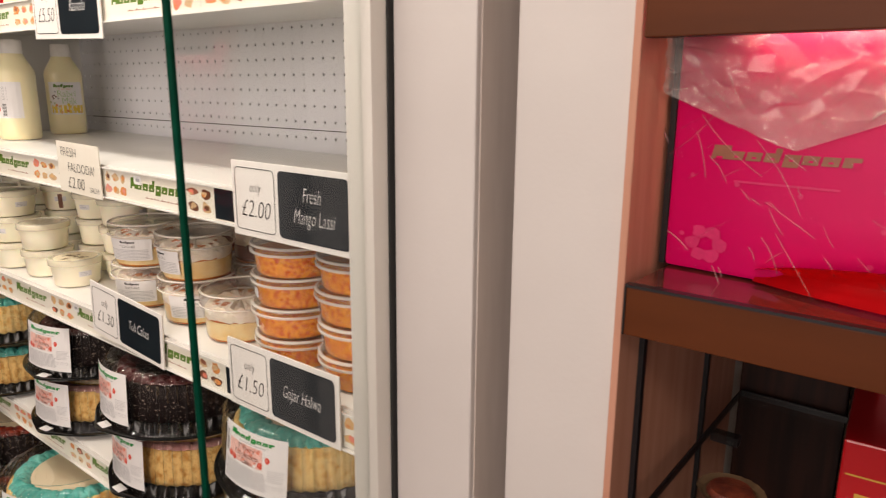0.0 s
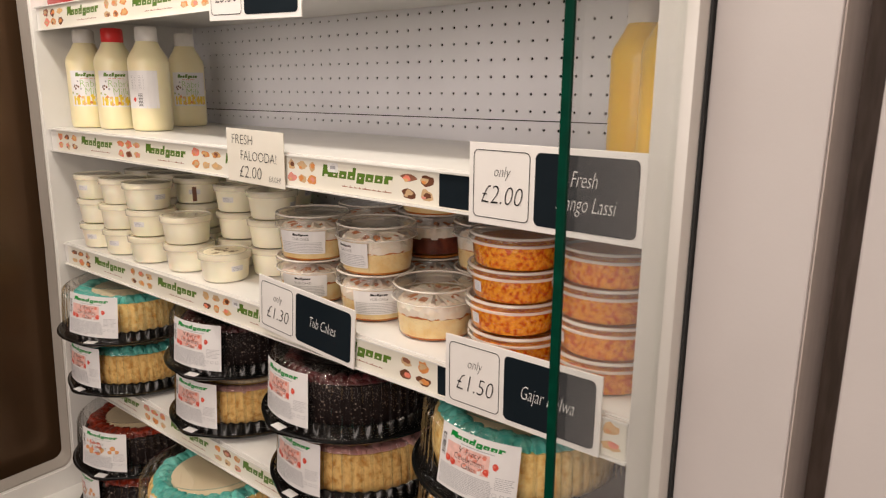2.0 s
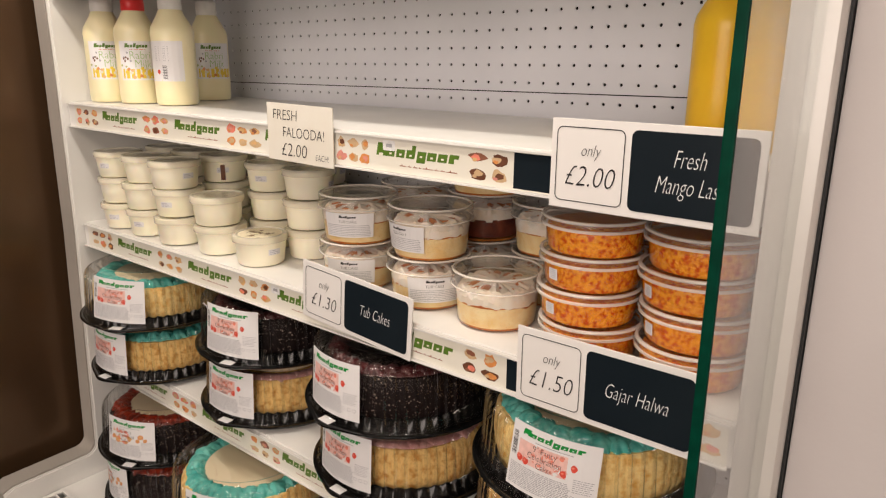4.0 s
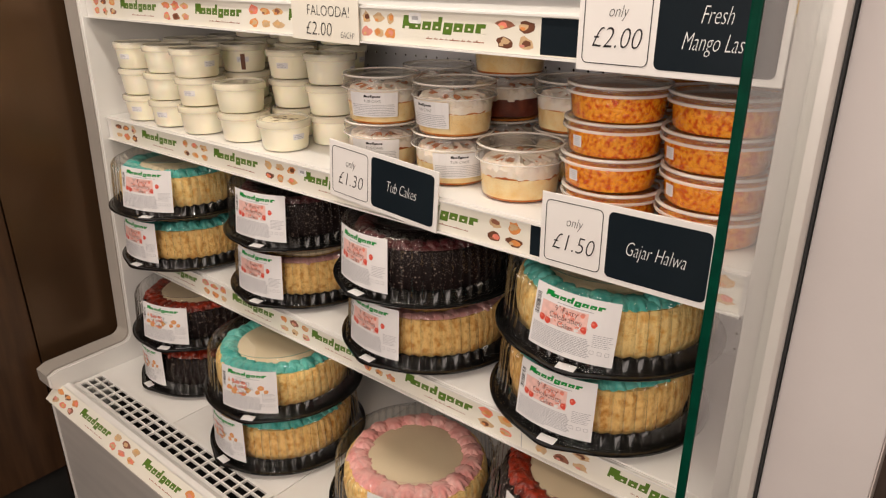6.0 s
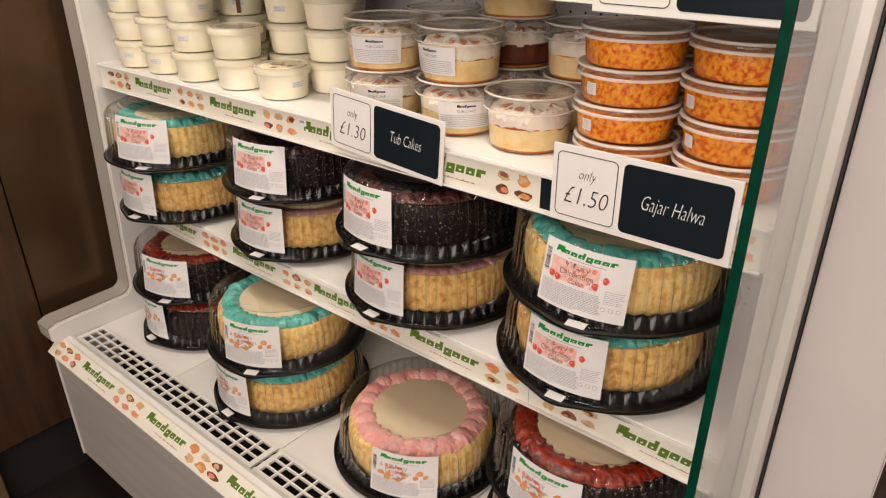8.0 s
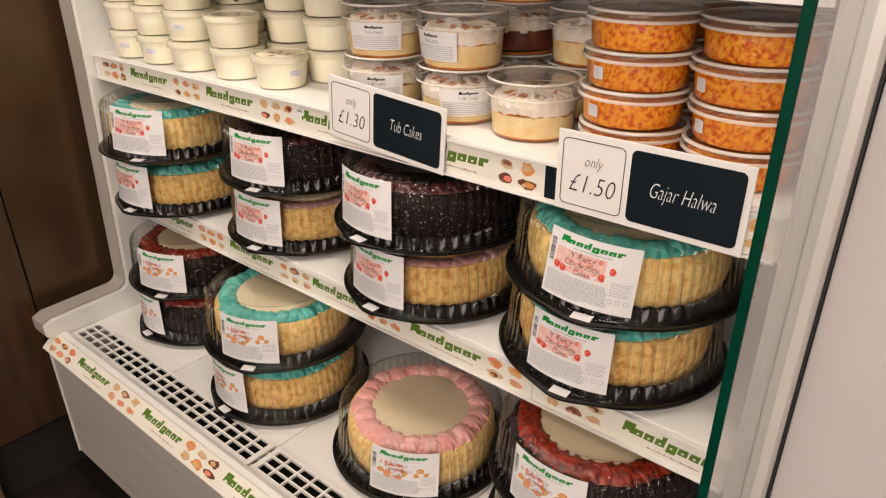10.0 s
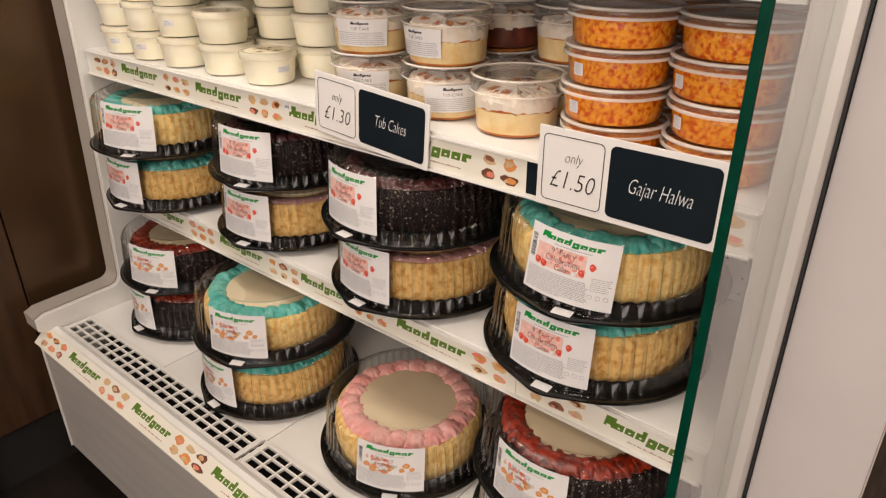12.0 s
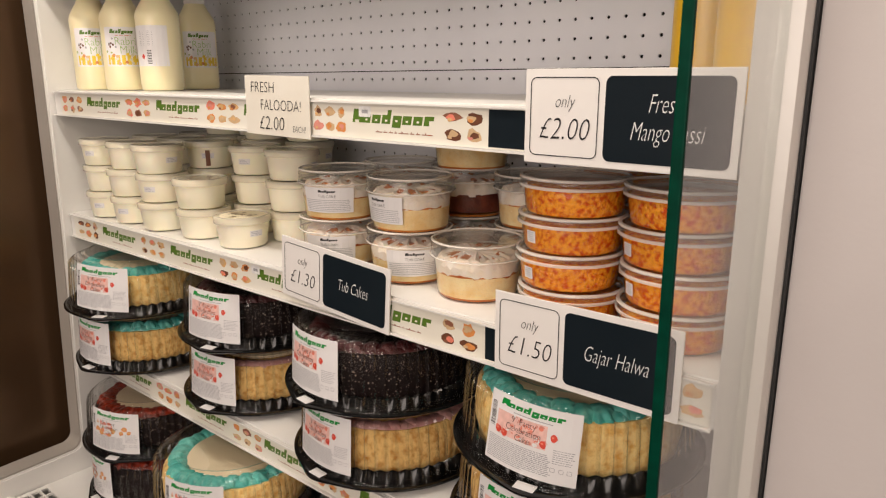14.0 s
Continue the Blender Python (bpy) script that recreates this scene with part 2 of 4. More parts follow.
M["pink_bag"] = mat("pink_bag", (0.62, 0.0, 0.115), 0.36, col2=(0.54, 0.0, 0.095), scale=5, bump=0.1, bscale=20, wear=0.1, spec=0.25)
M["ribbon"] = mat("ribbon", (0.80, 0.006, 0.012), 0.35, col2=(0.62, 0.004, 0.008), scale=8, wear=0.15)
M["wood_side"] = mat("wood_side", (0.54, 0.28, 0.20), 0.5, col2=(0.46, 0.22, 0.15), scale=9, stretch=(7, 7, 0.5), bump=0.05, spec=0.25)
# back wood coloured nearly black to hold the shade inside the cupboard
M["shaded_wood"] = mat("shaded_wood", (0.024, 0.007, 0.004), 0.5, col2=(0.010, 0.003, 0.002), scale=14, stretch=(7, 7, 0.5), bump=0.05, spec=0.2)
M["shelf_brown"] = mat("shelf_brown", (0.10, 0.027, 0.008), 0.42, col2=(0.08, 0.021, 0.006), scale=7, stretch=(0.6, 4, 4), bump=0.02, spec=0.15)
M["shelf_top"] = mat("shelf_top", (0.12, 0.028, 0.022), 0.12, col2=(0.09, 0.02, 0.016), scale=7, coat=0.5)
M["black_metal"] = mat("black_metal", (0.012, 0.012, 0.014), 0.35)


# ---------------------------------------------------------------- mesh helpers
def box(bm, x0, x1, y0, y1, z0, z1, bevel=0.0):
    r = bmesh.ops.create_cube(bm, size=1.0)
    for v in r["verts"]:
        v.co = Vector(((x0 + x1) / 2 + v.co.x * (x1 - x0), (y0 + y1) / 2 + v.co.y * (y1 - y0), (z0 + z1) / 2 + v.co.z * (z1 - z0)))
    if bevel:
        edges = {e for v in r["verts"] for e in v.link_edges}
        bmesh.ops.bevel(bm, geom=list(edges), offset=bevel, segments=2, profile=0.6, affect="EDGES")


def boxes(*rows, bevel=0.0):
    bm = bmesh.new()
    for row in rows:
        box(bm, *row, bevel=bevel)
    return bm


def lathe(profile, n, shape=None):
    """Turn (radius, height) pairs round z. shape(radius, height, angle) may bend the radius."""
    bm = bmesh.new()
    rings = []
    for r, z in profile:
        if r < 1e-6:
            rings.append([bm.verts.new((0, 0, z))])
            continue
        ring = []
        for i in range(n):
            a = 2 * math.pi * i / n
            rr, zz = shape(r, z, a) if shape else (r, z)
            ring.append(bm.verts.new((rr * math.cos(a), rr * math.sin(a), zz)))
        rings.append(ring)
    for a, b in zip(rings, rings[1:]):
        for i in range(n):
            j = (i + 1) % n
            quad = [a[i % len(a)], a[j % len(a)], b[j % len(b)], b[i % len(b)]]
            quad = [v for k, v in enumerate(quad) if v not in quad[:k]]
            if len(quad) > 2:
                bm.faces.new(quad)
    bmesh.ops.recalc_face_normals(bm, faces=bm.faces)
    return bm


def mesh_of(name, bm, *materials, smooth=False):
    me = bpy.data.meshes.new(name)
    bm.to_mesh(me)
    bm.free()
    for m in materials:
        me.materials.append(M[m])
    if smooth:
        me.polygons.foreach_set("use_smooth", [True] * len(me.polygons))
        me.set_sharp_from_angle(angle=radians(40))
    return me


def part(name, data, material=None, parent=None, label="", at=None, smooth=False):
    me = data if isinstance(data, bpy.types.Mesh) else mesh_of(name, data, *([material] if isinstance(material, str) else material), smooth=smooth)
    ob = new(name, me)
    if parent:
        ob.parent = parent
    if at is not None:
        ob.matrix_basis = at
    return tagged(ob, label)


def thing(name, at, label, category, group="", kind=""):
    ob = new(name)
    ob.empty_display_size = 0.02
    ob.matrix_basis = at
    return tagged(ob, label, category, group, kind)


def setting(name, bm, material, label):
    return tagged(part(name, bm, material), label, name.split("_")[0], kind="structure")


TEXTS = {}


def text_shape(body, size, squeeze, shear):
    key = (body, size, squeeze, shear)
    if key not in TEXTS:
        cu = bpy.data.curves.new("lettering", "FONT")
        cu.body, cu.size, cu.shear, cu.align_x, cu.align_y, cu.resolution_u, cu.fill_mode = body, size, shear, "CENTER", "CENTER", 3, "BOTH"
        cu.offset = -0.016 * size
        ob = new("lettering", cu)
        dg = bpy.context.evaluated_depsgraph_get()
        me = bpy.data.meshes.new_from_object(ob.evaluated_get(dg))
        TEXTS[key] = ([(v.co.x * squeeze, v.co.y) for v in me.vertices], [list(p.vertices) for p in me.polygons])
        bpy.data.objects.remove(ob)
        bpy.data.meshes.remove(me)
        bpy.data.curves.remove(cu)
    return TEXTS[key]


class Print:
    """Flat printing, laid out in metres in (u, v), with ink layers 0.12 mm apart."""

    def __init__(self):
        self.verts, self.faces, self.inks, self.names = [], [], [], []

    def face(self, pts, ink, layer=1):
        if ink not in self.names:
            self.names.append(ink)
        k = len(self.verts)
        self.verts += [(x, y, layer * 0.00012) for x, y in pts]
        self.faces.append(list(range(k, k + len(pts))))
        self.inks.append(self.names.index(ink))

    def rect(self, x0, x1, y0, y1, ink, layer=1, lean=0.0):
        n = max(1, math.ceil((x1 - x0) / 0.010))
        for i in range(n):
            a, b = x0 + (x1 - x0) * i / n, x0 + (x1 - x0) * (i + 1) / n
            self.face([(a, y0), (b, y0), (b + lean, y1), (a + lean, y1)], ink, layer)

    def blob(self, x, y, rx, ry, ink, layer=1, rough=0.18, rnd=random, n=10):
        self.face([(x + rx * (1 + rough * rnd.uniform(-1, 1)) * math.cos(2 * math.pi * i / n), y + ry * (1 + rough * rnd.uniform(-1, 1)) * math.sin(2 * math.pi * i / n)) for i in range(n)], ink, layer)

    def round_rect(self, x0, x1, y0, y1, r, ink, layer=1):
        pts = []
        for cx, cy, a0 in ((x1 - r, y1 - r, 0), (x0 + r, y1 - r, 90), (x0 + r, y0 + r, 180), (x1 - r, y0 + r, 270)):
            pts += [(cx + r * math.cos(radians(a0 + 18 * k)), cy + r * math.sin(radians(a0 + 18 * k))) for k in range(6)]
        self.face(pts, ink, layer)

    def frame_line(self, x0, x1, y0, y1, r, w, ink, layer=1):
        def loop(d):
            pts = []
            for cx, cy, a0 in ((x1 - r, y1 - r, 0), (x0 + r, y1 - r, 90), (x0 + r, y0 + r, 180), (x1 - r, y0 + r, 270)):
                pts += [(cx + (r - d) * math.cos(radians(a0 + 18 * k)), cy + (r - d) * math.sin(radians(a0 + 18 * k))) for k in range(6)]
            return pts
        a, b = loop(0), loop(w)
        for i in range(len(a)):
            j = (i + 1) % len(a)
            self.face([a[i], a[j], b[j], b[i]], ink, layer)

    def text(self, body, size, x, y, ink, layer=1, squeeze=1.0, shear=0.0):
        if ink not in self.names:
            self.names.append(ink)
        verts, faces = text_shape(body, size, squeeze, shear)
        k = len(self.verts)
        self.verts += [(x + a, y + b, layer * 0.00012) for a, b in verts]
        self.faces += [[k + i for i in f] for f in faces]
        self.inks += [self.names.index(ink)] * len(faces)

    def mark(self, x0, x1, y0, y1, ink, layer=1, slit=None):
        """A brand mark as a row of plain leaning blocks."""
        h = y1 - y0
        step = (x1 - x0) / 8
        for i, (lo, hi) in enumerate(((0.0, 1.0), (0.0, 0.62), (0.0, 0.62), (0.0, 1.0), (-0.25, 0.62), (0.0, 0.62), (0.0, 0.62), (0.0, 0.66))):
            a = x0 + step * i
            wide = 1.02 if i == 0 else 0.84
            self.rect(a, a + step * wide, y0 + h * lo, y0 + h * hi, ink, layer, lean=h * (hi - lo) * 0.22)
            if slit:
                if i == 0:
                    self.rect(a + step * 0.30, a + step * 0.70, y0 - h * 0.02, y0 + h * 0.20, slit, layer + 1)
                elif i == 7:
                    self.rect(a + step * 0.52, a + step * 0.92, y0 - h * 0.02, y0 + h * 0.36, slit, layer + 1)
                else:
                    self.rect(a + step * 0.36, a + step * 0.58, y0 + h * 0.16, y0 + h * 0.30, slit, layer + 1, lean=h * 0.03)
                    if i == 3:
                        self.rect(a + step * 0.0, a + step * 0.62, y0 + h * 0.64, y0 + h * 1.02, slit, layer + 1, lean=h * 0.06)

    def pictures(self, x0, x1, y0, y1, cols, rnd):
        inks = ["orange", "amber", "tan", "orange", "tan", "amber", "rose", "brown", "orange", "coral", "tan", "choc"]
        w, h = (x1 - x0) / cols, (y1 - y0) / 2
        for i in range(cols):
            for j in range(2):
                cx, cy = x0 + w * (i + 0.5), y0 + h * (j + 0.5)
                a, b = rnd.choice(inks), rnd.choice(inks)
                self.blob(cx, cy, w * rnd.uniform(0.30, 0.43), h * rnd.uniform(0.28, 0.42), a, 1, 0.30, rnd, 11)
                self.blob(cx + w * rnd.uniform(-0.1, 0.1), cy + h * rnd.uniform(-0.06, 0.1), w * 0.22, h * 0.20, b, 2, 0.25, rnd)
                self.blob(cx - w * 0.13, cy - h * 0.14, w * 0.12, h * 0.11, rnd.choice(inks), 3, 0.3, rnd)

    def mesh(self, name, place):
        me = bpy.data.meshes.new(name)
        me.from_pydata([place(*v) for v in self.verts], [], self.faces)
        me.polygons.foreach_set("material_index", self.inks)
        for n in self.names:
            me.materials.append(M[n])
        return me


def upright(y0, z0=0.0):
    return lambda u, v, d: (u, y0 - d, z0 + v)


def round_can(r, z0=0.0, taper=0.0):
    return lambda u, v, d: ((r + taper * v + d) * math.sin(u / r), -(r + taper * v + d) * math.cos(u / r), z0 + v)


# ---------------------------------------------------------------- the room
setting("floor", boxes((-2.2, 2.4, -3.2, 0.75, -0.1, 0.0)), "floor_tile", "dark brown shop floor")
setting("ceiling", boxes((-2.2, 2.4, -3.2, 0.75, 2.6, 2.7)), "ceiling_paint", "plain white ceiling")
setting("wall_back", boxes((-2.2, 2.4, 0.62, 0.75, 0.0, 2.6)), "wall_paint", "plain beige wall behind the fridge")
setting("wall_left", boxes((-2.3, -2.2, -3.2, 0.75, 0.0, 2.6)), "wall_paint", "plain beige wall")
setting("wall_right", boxes((2.4, 2.5, -3.2, 0.75, 0.0, 2.6)), "wall_paint", "plain beige wall")
# unseen wall, its opening made only for the added fill lamp
setting("wall_front", boxes((-2.2, -0.6, -3.3, -3.2, 0.0, 2.6), (1.9, 2.4, -3.3, -3.2, 0.0, 2.6), (-0.6, 1.9, -3.3, -3.2, 0.0, 0.65), (-0.6, 1.9, -3.3, -3.2, 2.25, 2.6)), "wall_paint", "plain beige wall with an added opening for the fill lamp")

# pillar of two painted boards; the recess between them has its shade painted dark
setting("wall_pillar", boxes((0.2668, 0.3555, 0.006, 0.6, 0.0, 2.6), bevel=0.002), "pillar_paint", "off-white painted pillar beside the fridge")
setting("wall_board", boxes((0.3850, 0.4820, 0.020, 0.6, 0.0, 2.6), bevel=0.002), "pillar_paint", "off-white painted board beside the cupboard")
setting("wall_recess", boxes((0.3560, 0.3845, 0.110, 0.6, 0.0, 2.6)), "groove_shade", "brown recess between painted boards, its shade in the colour")
setting("trim_recess", boxes((0.3557, 0.3567, 0.012, 0.1095, 0.0, 2.6)), "groove_paint", "grey-brown lining of the recess")

# ---------------------------------------------------------------- the open fridge
XL, XR, YB = -1.000, 0.228, 0.33
fridge = thing("display_fridge", pose(0, 0, 0), "white open-front display fridge with three full shelves", "fridge")


def side_panel(x0, x1):
    """Side wall with its front edge curving out to the deck."""
    pts = [(0.36, 0.10), (0.36, 1.78), (-0.006, 1.78), (-0.008, 1.20), (-0.013, 0.90), (-0.031, 0.458)]
    pts += [(-0.031 - 0.022 * (1 - math.cos(radians(a))), 0.458 - 0.021 * math.sin(radians(a))) for a in (20, 40, 60, 80)]
    pts += [(-0.190, 0.434), (-0.2085, 0.426), (-0.208, 0.400), (-0.163, 0.365), (-0.161, 0.10)]
    bm = bmesh.new()
    a = [bm.verts.new((x0, y, z)) for y, z in pts]
    b = [bm.verts.new((x1, y, z)) for y, z in pts]
    bm.faces.new(a), bm.faces.new(b[::-1])
    for i in range(len(a)):
        j = (i + 1) % len(a)
        bm.faces.new([a[j], a[i], b[i], b[j]])
    bmesh.ops.recalc_face_normals(bm, faces=bm.faces)
    bmesh.ops.bevel(bm, geom=[e for e in bm.edges if abs(e.verts[0].co.x - e.verts[1].co.x) < 1e-6], offset=0.004, segments=2, affect="EDGES")
    return bm


part("side_wall", side_panel(XL - 0.006, XL), "fridge_wall", fridge, "white side wall with a curved front rim", smooth=True)
part("end_panel", side_panel(XL - 0.058, XL - 0.0062), "end_shaded", fridge, "outer end panel in a grey that holds its shade", smooth=True)
part("side_wall", boxes((XR, XR + 0.036, -0.019, 0.36, 0.10, 1.78), bevel=0.009), "post_grey", fridge, "pale grey side wall", smooth=True)
part("door_gasket", boxes((XR + 0.0362, XR + 0.0382, 0.000, 0.10, 0.0, 1.78)), "rubber", fridge, "black rubber joint")
part("canopy", boxes((XL - 0.058, XR + 0.036, -0.28, 0.36, 1.785, 1.98), bevel=0.006), "white_metal", fridge)
# unseen sheet whose black gives the panel holes their shade
part("rear_panel", boxes((XL, XR, YB + 0.014, YB + 0.028, 0.10, 1.78)), "hole_shade", fridge)


def perforated(x0, x1, z0, z1, pitch=0.0245, hole=0.0024):
    """Sheet with a real round hole in each cell."""
    nx, nz = int((x1 - x0) / pitch), int((z1 - z0) / pitch)
    px, pz = (x1 - x0) / nx, (z1 - z0) / nz
    verts, faces = [], []
    ring = [(1, 0), (1, 1), (0, 1), (-1, 1), (-1, 0), (-1, -1), (0, -1), (1, -1)]
    for i in range(nx):
        for j in range(nz):
            cx, cz, k = x0 + px * (i + 0.5), z0 + pz * (j + 0.5), len(verts)
            verts += [(cx + a * px / 2, YB, cz + b * pz / 2) for a, b in ring]
            verts += [(cx + hole * math.cos(math.pi / 4 * q), YB, cz + hole * math.sin(math.pi / 4 * q)) for q in range(8)]
            verts += [(cx + hole * math.cos(math.pi / 4 * q), YB + 0.002, cz + hole * math.sin(math.pi / 4 * q)) for q in range(8)]
            for q in range(8):
                r = (q + 1) % 8
                faces.append([k + q, k + 8 + q, k + 8 + r, k + r])
                faces.append([k + 8 + q, k + 16 + q, k + 16 + r, k + 8 + r])
    me = bpy.data.meshes.new("back_panel")
    me.from_pydata(verts, [], faces)
    bm = bmesh.new()
    bm.from_mesh(me)
    bmesh.ops.remove_doubles(bm, verts=bm.verts, dist=0.00005)
    bm.to_mesh(me)
    bm.free()
    me.materials.append(M["perforated"])
    return me


part("back_panel", perforated(XL, XR, 0.43, 1.181), None, fridge, "blue-grey perforated steel back panel")
part("back_panel", perforated(XL, XR, 1.1825, 1.77), None, fridge, "blue-grey perforated steel back panel")


def strip_print(x0, x1, h, plan, seed):
    rnd = random.Random(seed)
    p = Print()
    p.rect(x0, x1, 0, h, "strip_paper", 0)
    for kind, a, b in plan:
        if kind == "pics":
            p.pictures(a, b, h * 0.08, h * 0.92, 3, rnd)
        elif kind == "four":
            p.pictures(a, b, h * 0.06, h * 0.94, 2, rnd)
        elif kind == "mark":
            p.mark(a, b, h * 0.46, h * 0.84, "green", 1, "strip_paper")
            u = a + (b - a) * 0.30
            while u < b - (b - a) * 0.12:
                w = (b - a) * rnd.choice((0.03, 0.05, 0.08, 0.12))
                p.rect(u, min(u + w, b), h * 0.21, h * 0.235, "tag")
                p.rect(u + w * 0.3, u + w * 0.42, h * 0.21, h * 0.27, "tag")
                u += w + (b - a) * 0.018
        elif kind == "line":
            p.rect(a, b, 0, h, "grey_ink")
        elif kind == "tag":
            p.round_rect(a, b, h * 0.62, h * 0.92, h * 0.06, "white", 4)
            p.rect(a + (b - a) * 0.25, b - (b - a) * 0.25, h * 0.72, h * 0.82, "grey_ink", 5)
        else:
            p.rect(a, b, h * 0.04, h * 0.96, "board_black", 2)
    return p


SMALL = [("pics", -0.968, -0.880), ("mark", -0.866, -0.746), ("pics", -0.731, -0.648), ("mark", -0.634, -0.513), ("pics", -0.500, -0.418)]
SHELVES = [  # height, tilt and printed strip of each shelf
    (1.333, 0.0, SMALL[:] + [("mark", -0.203, -0.080), ("four", -0.070, -0.021), ("line", -0.0115, -0.0105), ("pics", -0.006, 0.075), ("mark", 0.095, 0.212)]),
    (1.1015, 0.40, SMALL[:] + [("mark", -0.409, -0.288), ("pics", -0.270, -0.209), ("mark", -0.201, -0.079), ("four", -0.069, -0.016), ("black", -0.011, 0.15), ("tag", -0.190, -0.171)]),
    (0.8815, -0.10, SMALL[:] + [("mark", -0.404, -0.298), ("mark", -0.206, -0.085), ("four", -0.075, -0.020), ("black", -0.012, 0.15), ("four", 0.165, 0.218), ("tag", -0.416, -0.397)]),
    (0.6155, 0.0, SMALL[:] + [("mark", -0.417, -0.309), ("pics", -0.300, -0.229), ("mark", -0.212, -0.089), ("four", -0.082, -0.021), ("line", -0.0115, -0.0105), ("pics", 0.005, 0.088), ("mark", 0.108, 0.210)]),
]
for k, (z, tilt, plan) in enumerate(SHELVES):
    at = pose(0, 0, z, 0, tilt, 0)
    shelf = part("shelf", boxes((XL + 0.002, XR - 0.002, 0.006, YB - 0.002, 0.024, 0.043), bevel=0.003), "white_metal", fridge, "white enamelled steel shelf", at=at, smooth=True)
    part("shelf_front", boxes((XL + 0.003, XR - 0.003, 0.004, 0.0055, -0.001, 0.041)), "white_metal", shelf)
    part("ticket_strip", strip_print(XL + (0.030 if k == 1 else 0.018), XR - 0.008, 0.039, plan, 5 + k).mesh("ticket_strip", upright(0.0030)), None, shelf, "cream paper strip with printed sweets and green marks")
    part("strip_holder", boxes((XL + 0.005, XR - 0.006, -0.0005, 0.0035, 0.0385, 0.0405), (XL + 0.005, XR - 0.006, -0.0015, 0.0035, -0.0025, -0.0005)), "white_metal", shelf)

# deck with its grille, front lip and panel
DECK = 0.390
SEAMS = [XL, -0.715, -0.405, -0.095, XR]
deck_rows = [(x0 + 0.0008, x1 - 0.0008, -0.1075, YB, DECK - 0.02, DECK) for x0, x1 in zip(SEAMS, SEAMS[1:])]
for row in deck_rows:
    part("deck_plate", boxes(row, bevel=0.002), "white_metal", fridge, smooth=True)


def grille(x0, x1, y0, y1, pitch=0.0305):
    bm = bmesh.new()
    n = round((x1 - x0 - 0.012) / pitch)
    step = (x1 - x0 - 0.012) / n
    for y, w in ((y0, 0.007), (y0 + (y1 - y0) * 0.35, 0.003), (y0 + (y1 - y0) * 0.68, 0.003), (y1, 0.006)):
        box(bm, x0, x1, y - w / 2, y + w / 2, DECK - 0.004, DECK + 0.0015)
    for i in range(n + 1):
        x = x0 + 0.006 + step * i
        w = 0.005 if i in (0, n) else 0.0017
        box(bm, x - w, x + w, y0 + 0.003, y1 - 0.003, DECK - 0.0035, DECK + 0.001)
    return bm


for x0, x1 in ((XL + 0.004, -0.4085), (-0.4035, XR - 0.004)):
    part("air_grille", grille(x0, x1, -0.161, -0.110), "white_metal", fridge, "white slotted air grille")
# duct sheets, black to put the shade under the grille
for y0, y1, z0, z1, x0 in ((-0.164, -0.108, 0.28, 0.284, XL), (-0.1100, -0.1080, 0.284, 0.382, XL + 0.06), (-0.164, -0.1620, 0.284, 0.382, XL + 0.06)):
    part("air_duct", boxes((x0, XR, y0, y1, z0, z1)), "hole_shade", fridge)
bm = bmesh.new()
prof = [(-0.1650, 0.378), (-0.1655, 0.393), (-0.174, 0.3975), (-0.184, 0.3945), (-0.207, 0.3725), (-0.207, 0.355), (-0.200, 0.349), (-0.188, 0.349)]
va = [bm.verts.new((XL - 0.014, y, z)) for y, z in prof]
vb = [bm.verts.new((XR + 0.03, y, z)) for y, z in prof]
bm.faces.new(va), bm.faces.new(vb[::-1])
for i in range(len(prof)):
    bm.faces.new([va[(i + 1) % len(prof)], va[i], vb[i], vb[(i + 1) % len(prof)]])
bmesh.ops.recalc_face_normals(bm, faces=bm.faces)
lip = part("front_lip", bm, "white_metal", fridge, smooth=True)
DECK_PLAN = []
x = -1.008
while x < 0.16:
    DECK_PLAN += [("pics", x, x + 0.098), ("mark", x + 0.113, x + 0.231)]
    x += 0.2375
lean = math.atan2(0.026, 0.029)
part("ticket_strip", strip_print(-1.022, XR + 0.01, 0.039, DECK_PLAN, 21).mesh("ticket_strip", lambda u, v, d: (u, -0.2150 + v * math.cos(lean) - d * math.sin(lean), 0.3700 + v * math.sin(lean) + d * math.cos(lean))), None, lip,
     "cream paper strip with printed sweets and green marks")
part("front_panel", boxes((XL - 0.012, XR + 0.030, -0.206, -0.182, 0.100, 0.349), bevel=0.002), "grey_panel", fridge, "grey steel front panel")
part("panel_trim", boxes((XL - 0.0145, XL - 0.0121, -0.209, -0.182, 0.100, 0.355)), "white_metal", fridge)
bm = boxes((XL, XR, -0.165, -0.145, 0.0, 0.0995))
part("plinth", bm, "plinth", fridge, "black plinth")
# slots are thin black boxes, shade given as colour
for i in range(9):
    part("vent_slot", boxes((-0.86 + i * 0.022, -0.852 + i * 0.022, -0.168, -0.1655, 0.025, 0.085)), "hole_shade", fridge)

# glass side screen with a dark green cut edge
GX = 0.248
screen = thing("glass_screen", pose(0, 0, 0), "clear glass side screen with a dark green edge", "glass panel")
part("glass_pane", boxes((GX, GX + 0.006, -0.194, -0.0205, 0.44, 1.78)), "side_glass", screen)
part("glass_edge", boxes((GX - 0.0003, GX + 0.0063, -0.1975, -0.1942, 0.44, 1.78), bevel=0.001), "glass_edge", screen, "dark green polished glass edge")

# ---------------------------------------------------------------- brown cabinet at the far end
cabinet = thing("steel_cabinet", pose(0, 0, 0), "tall brown steel cabinet with a glossy door", "cabinet")
part("door", boxes((-1.70, -1.090, -0.1845, 0.55, 0.06, 2.1), bevel=0.002), "brown_steel", cabinet, "glossy brown steel door")
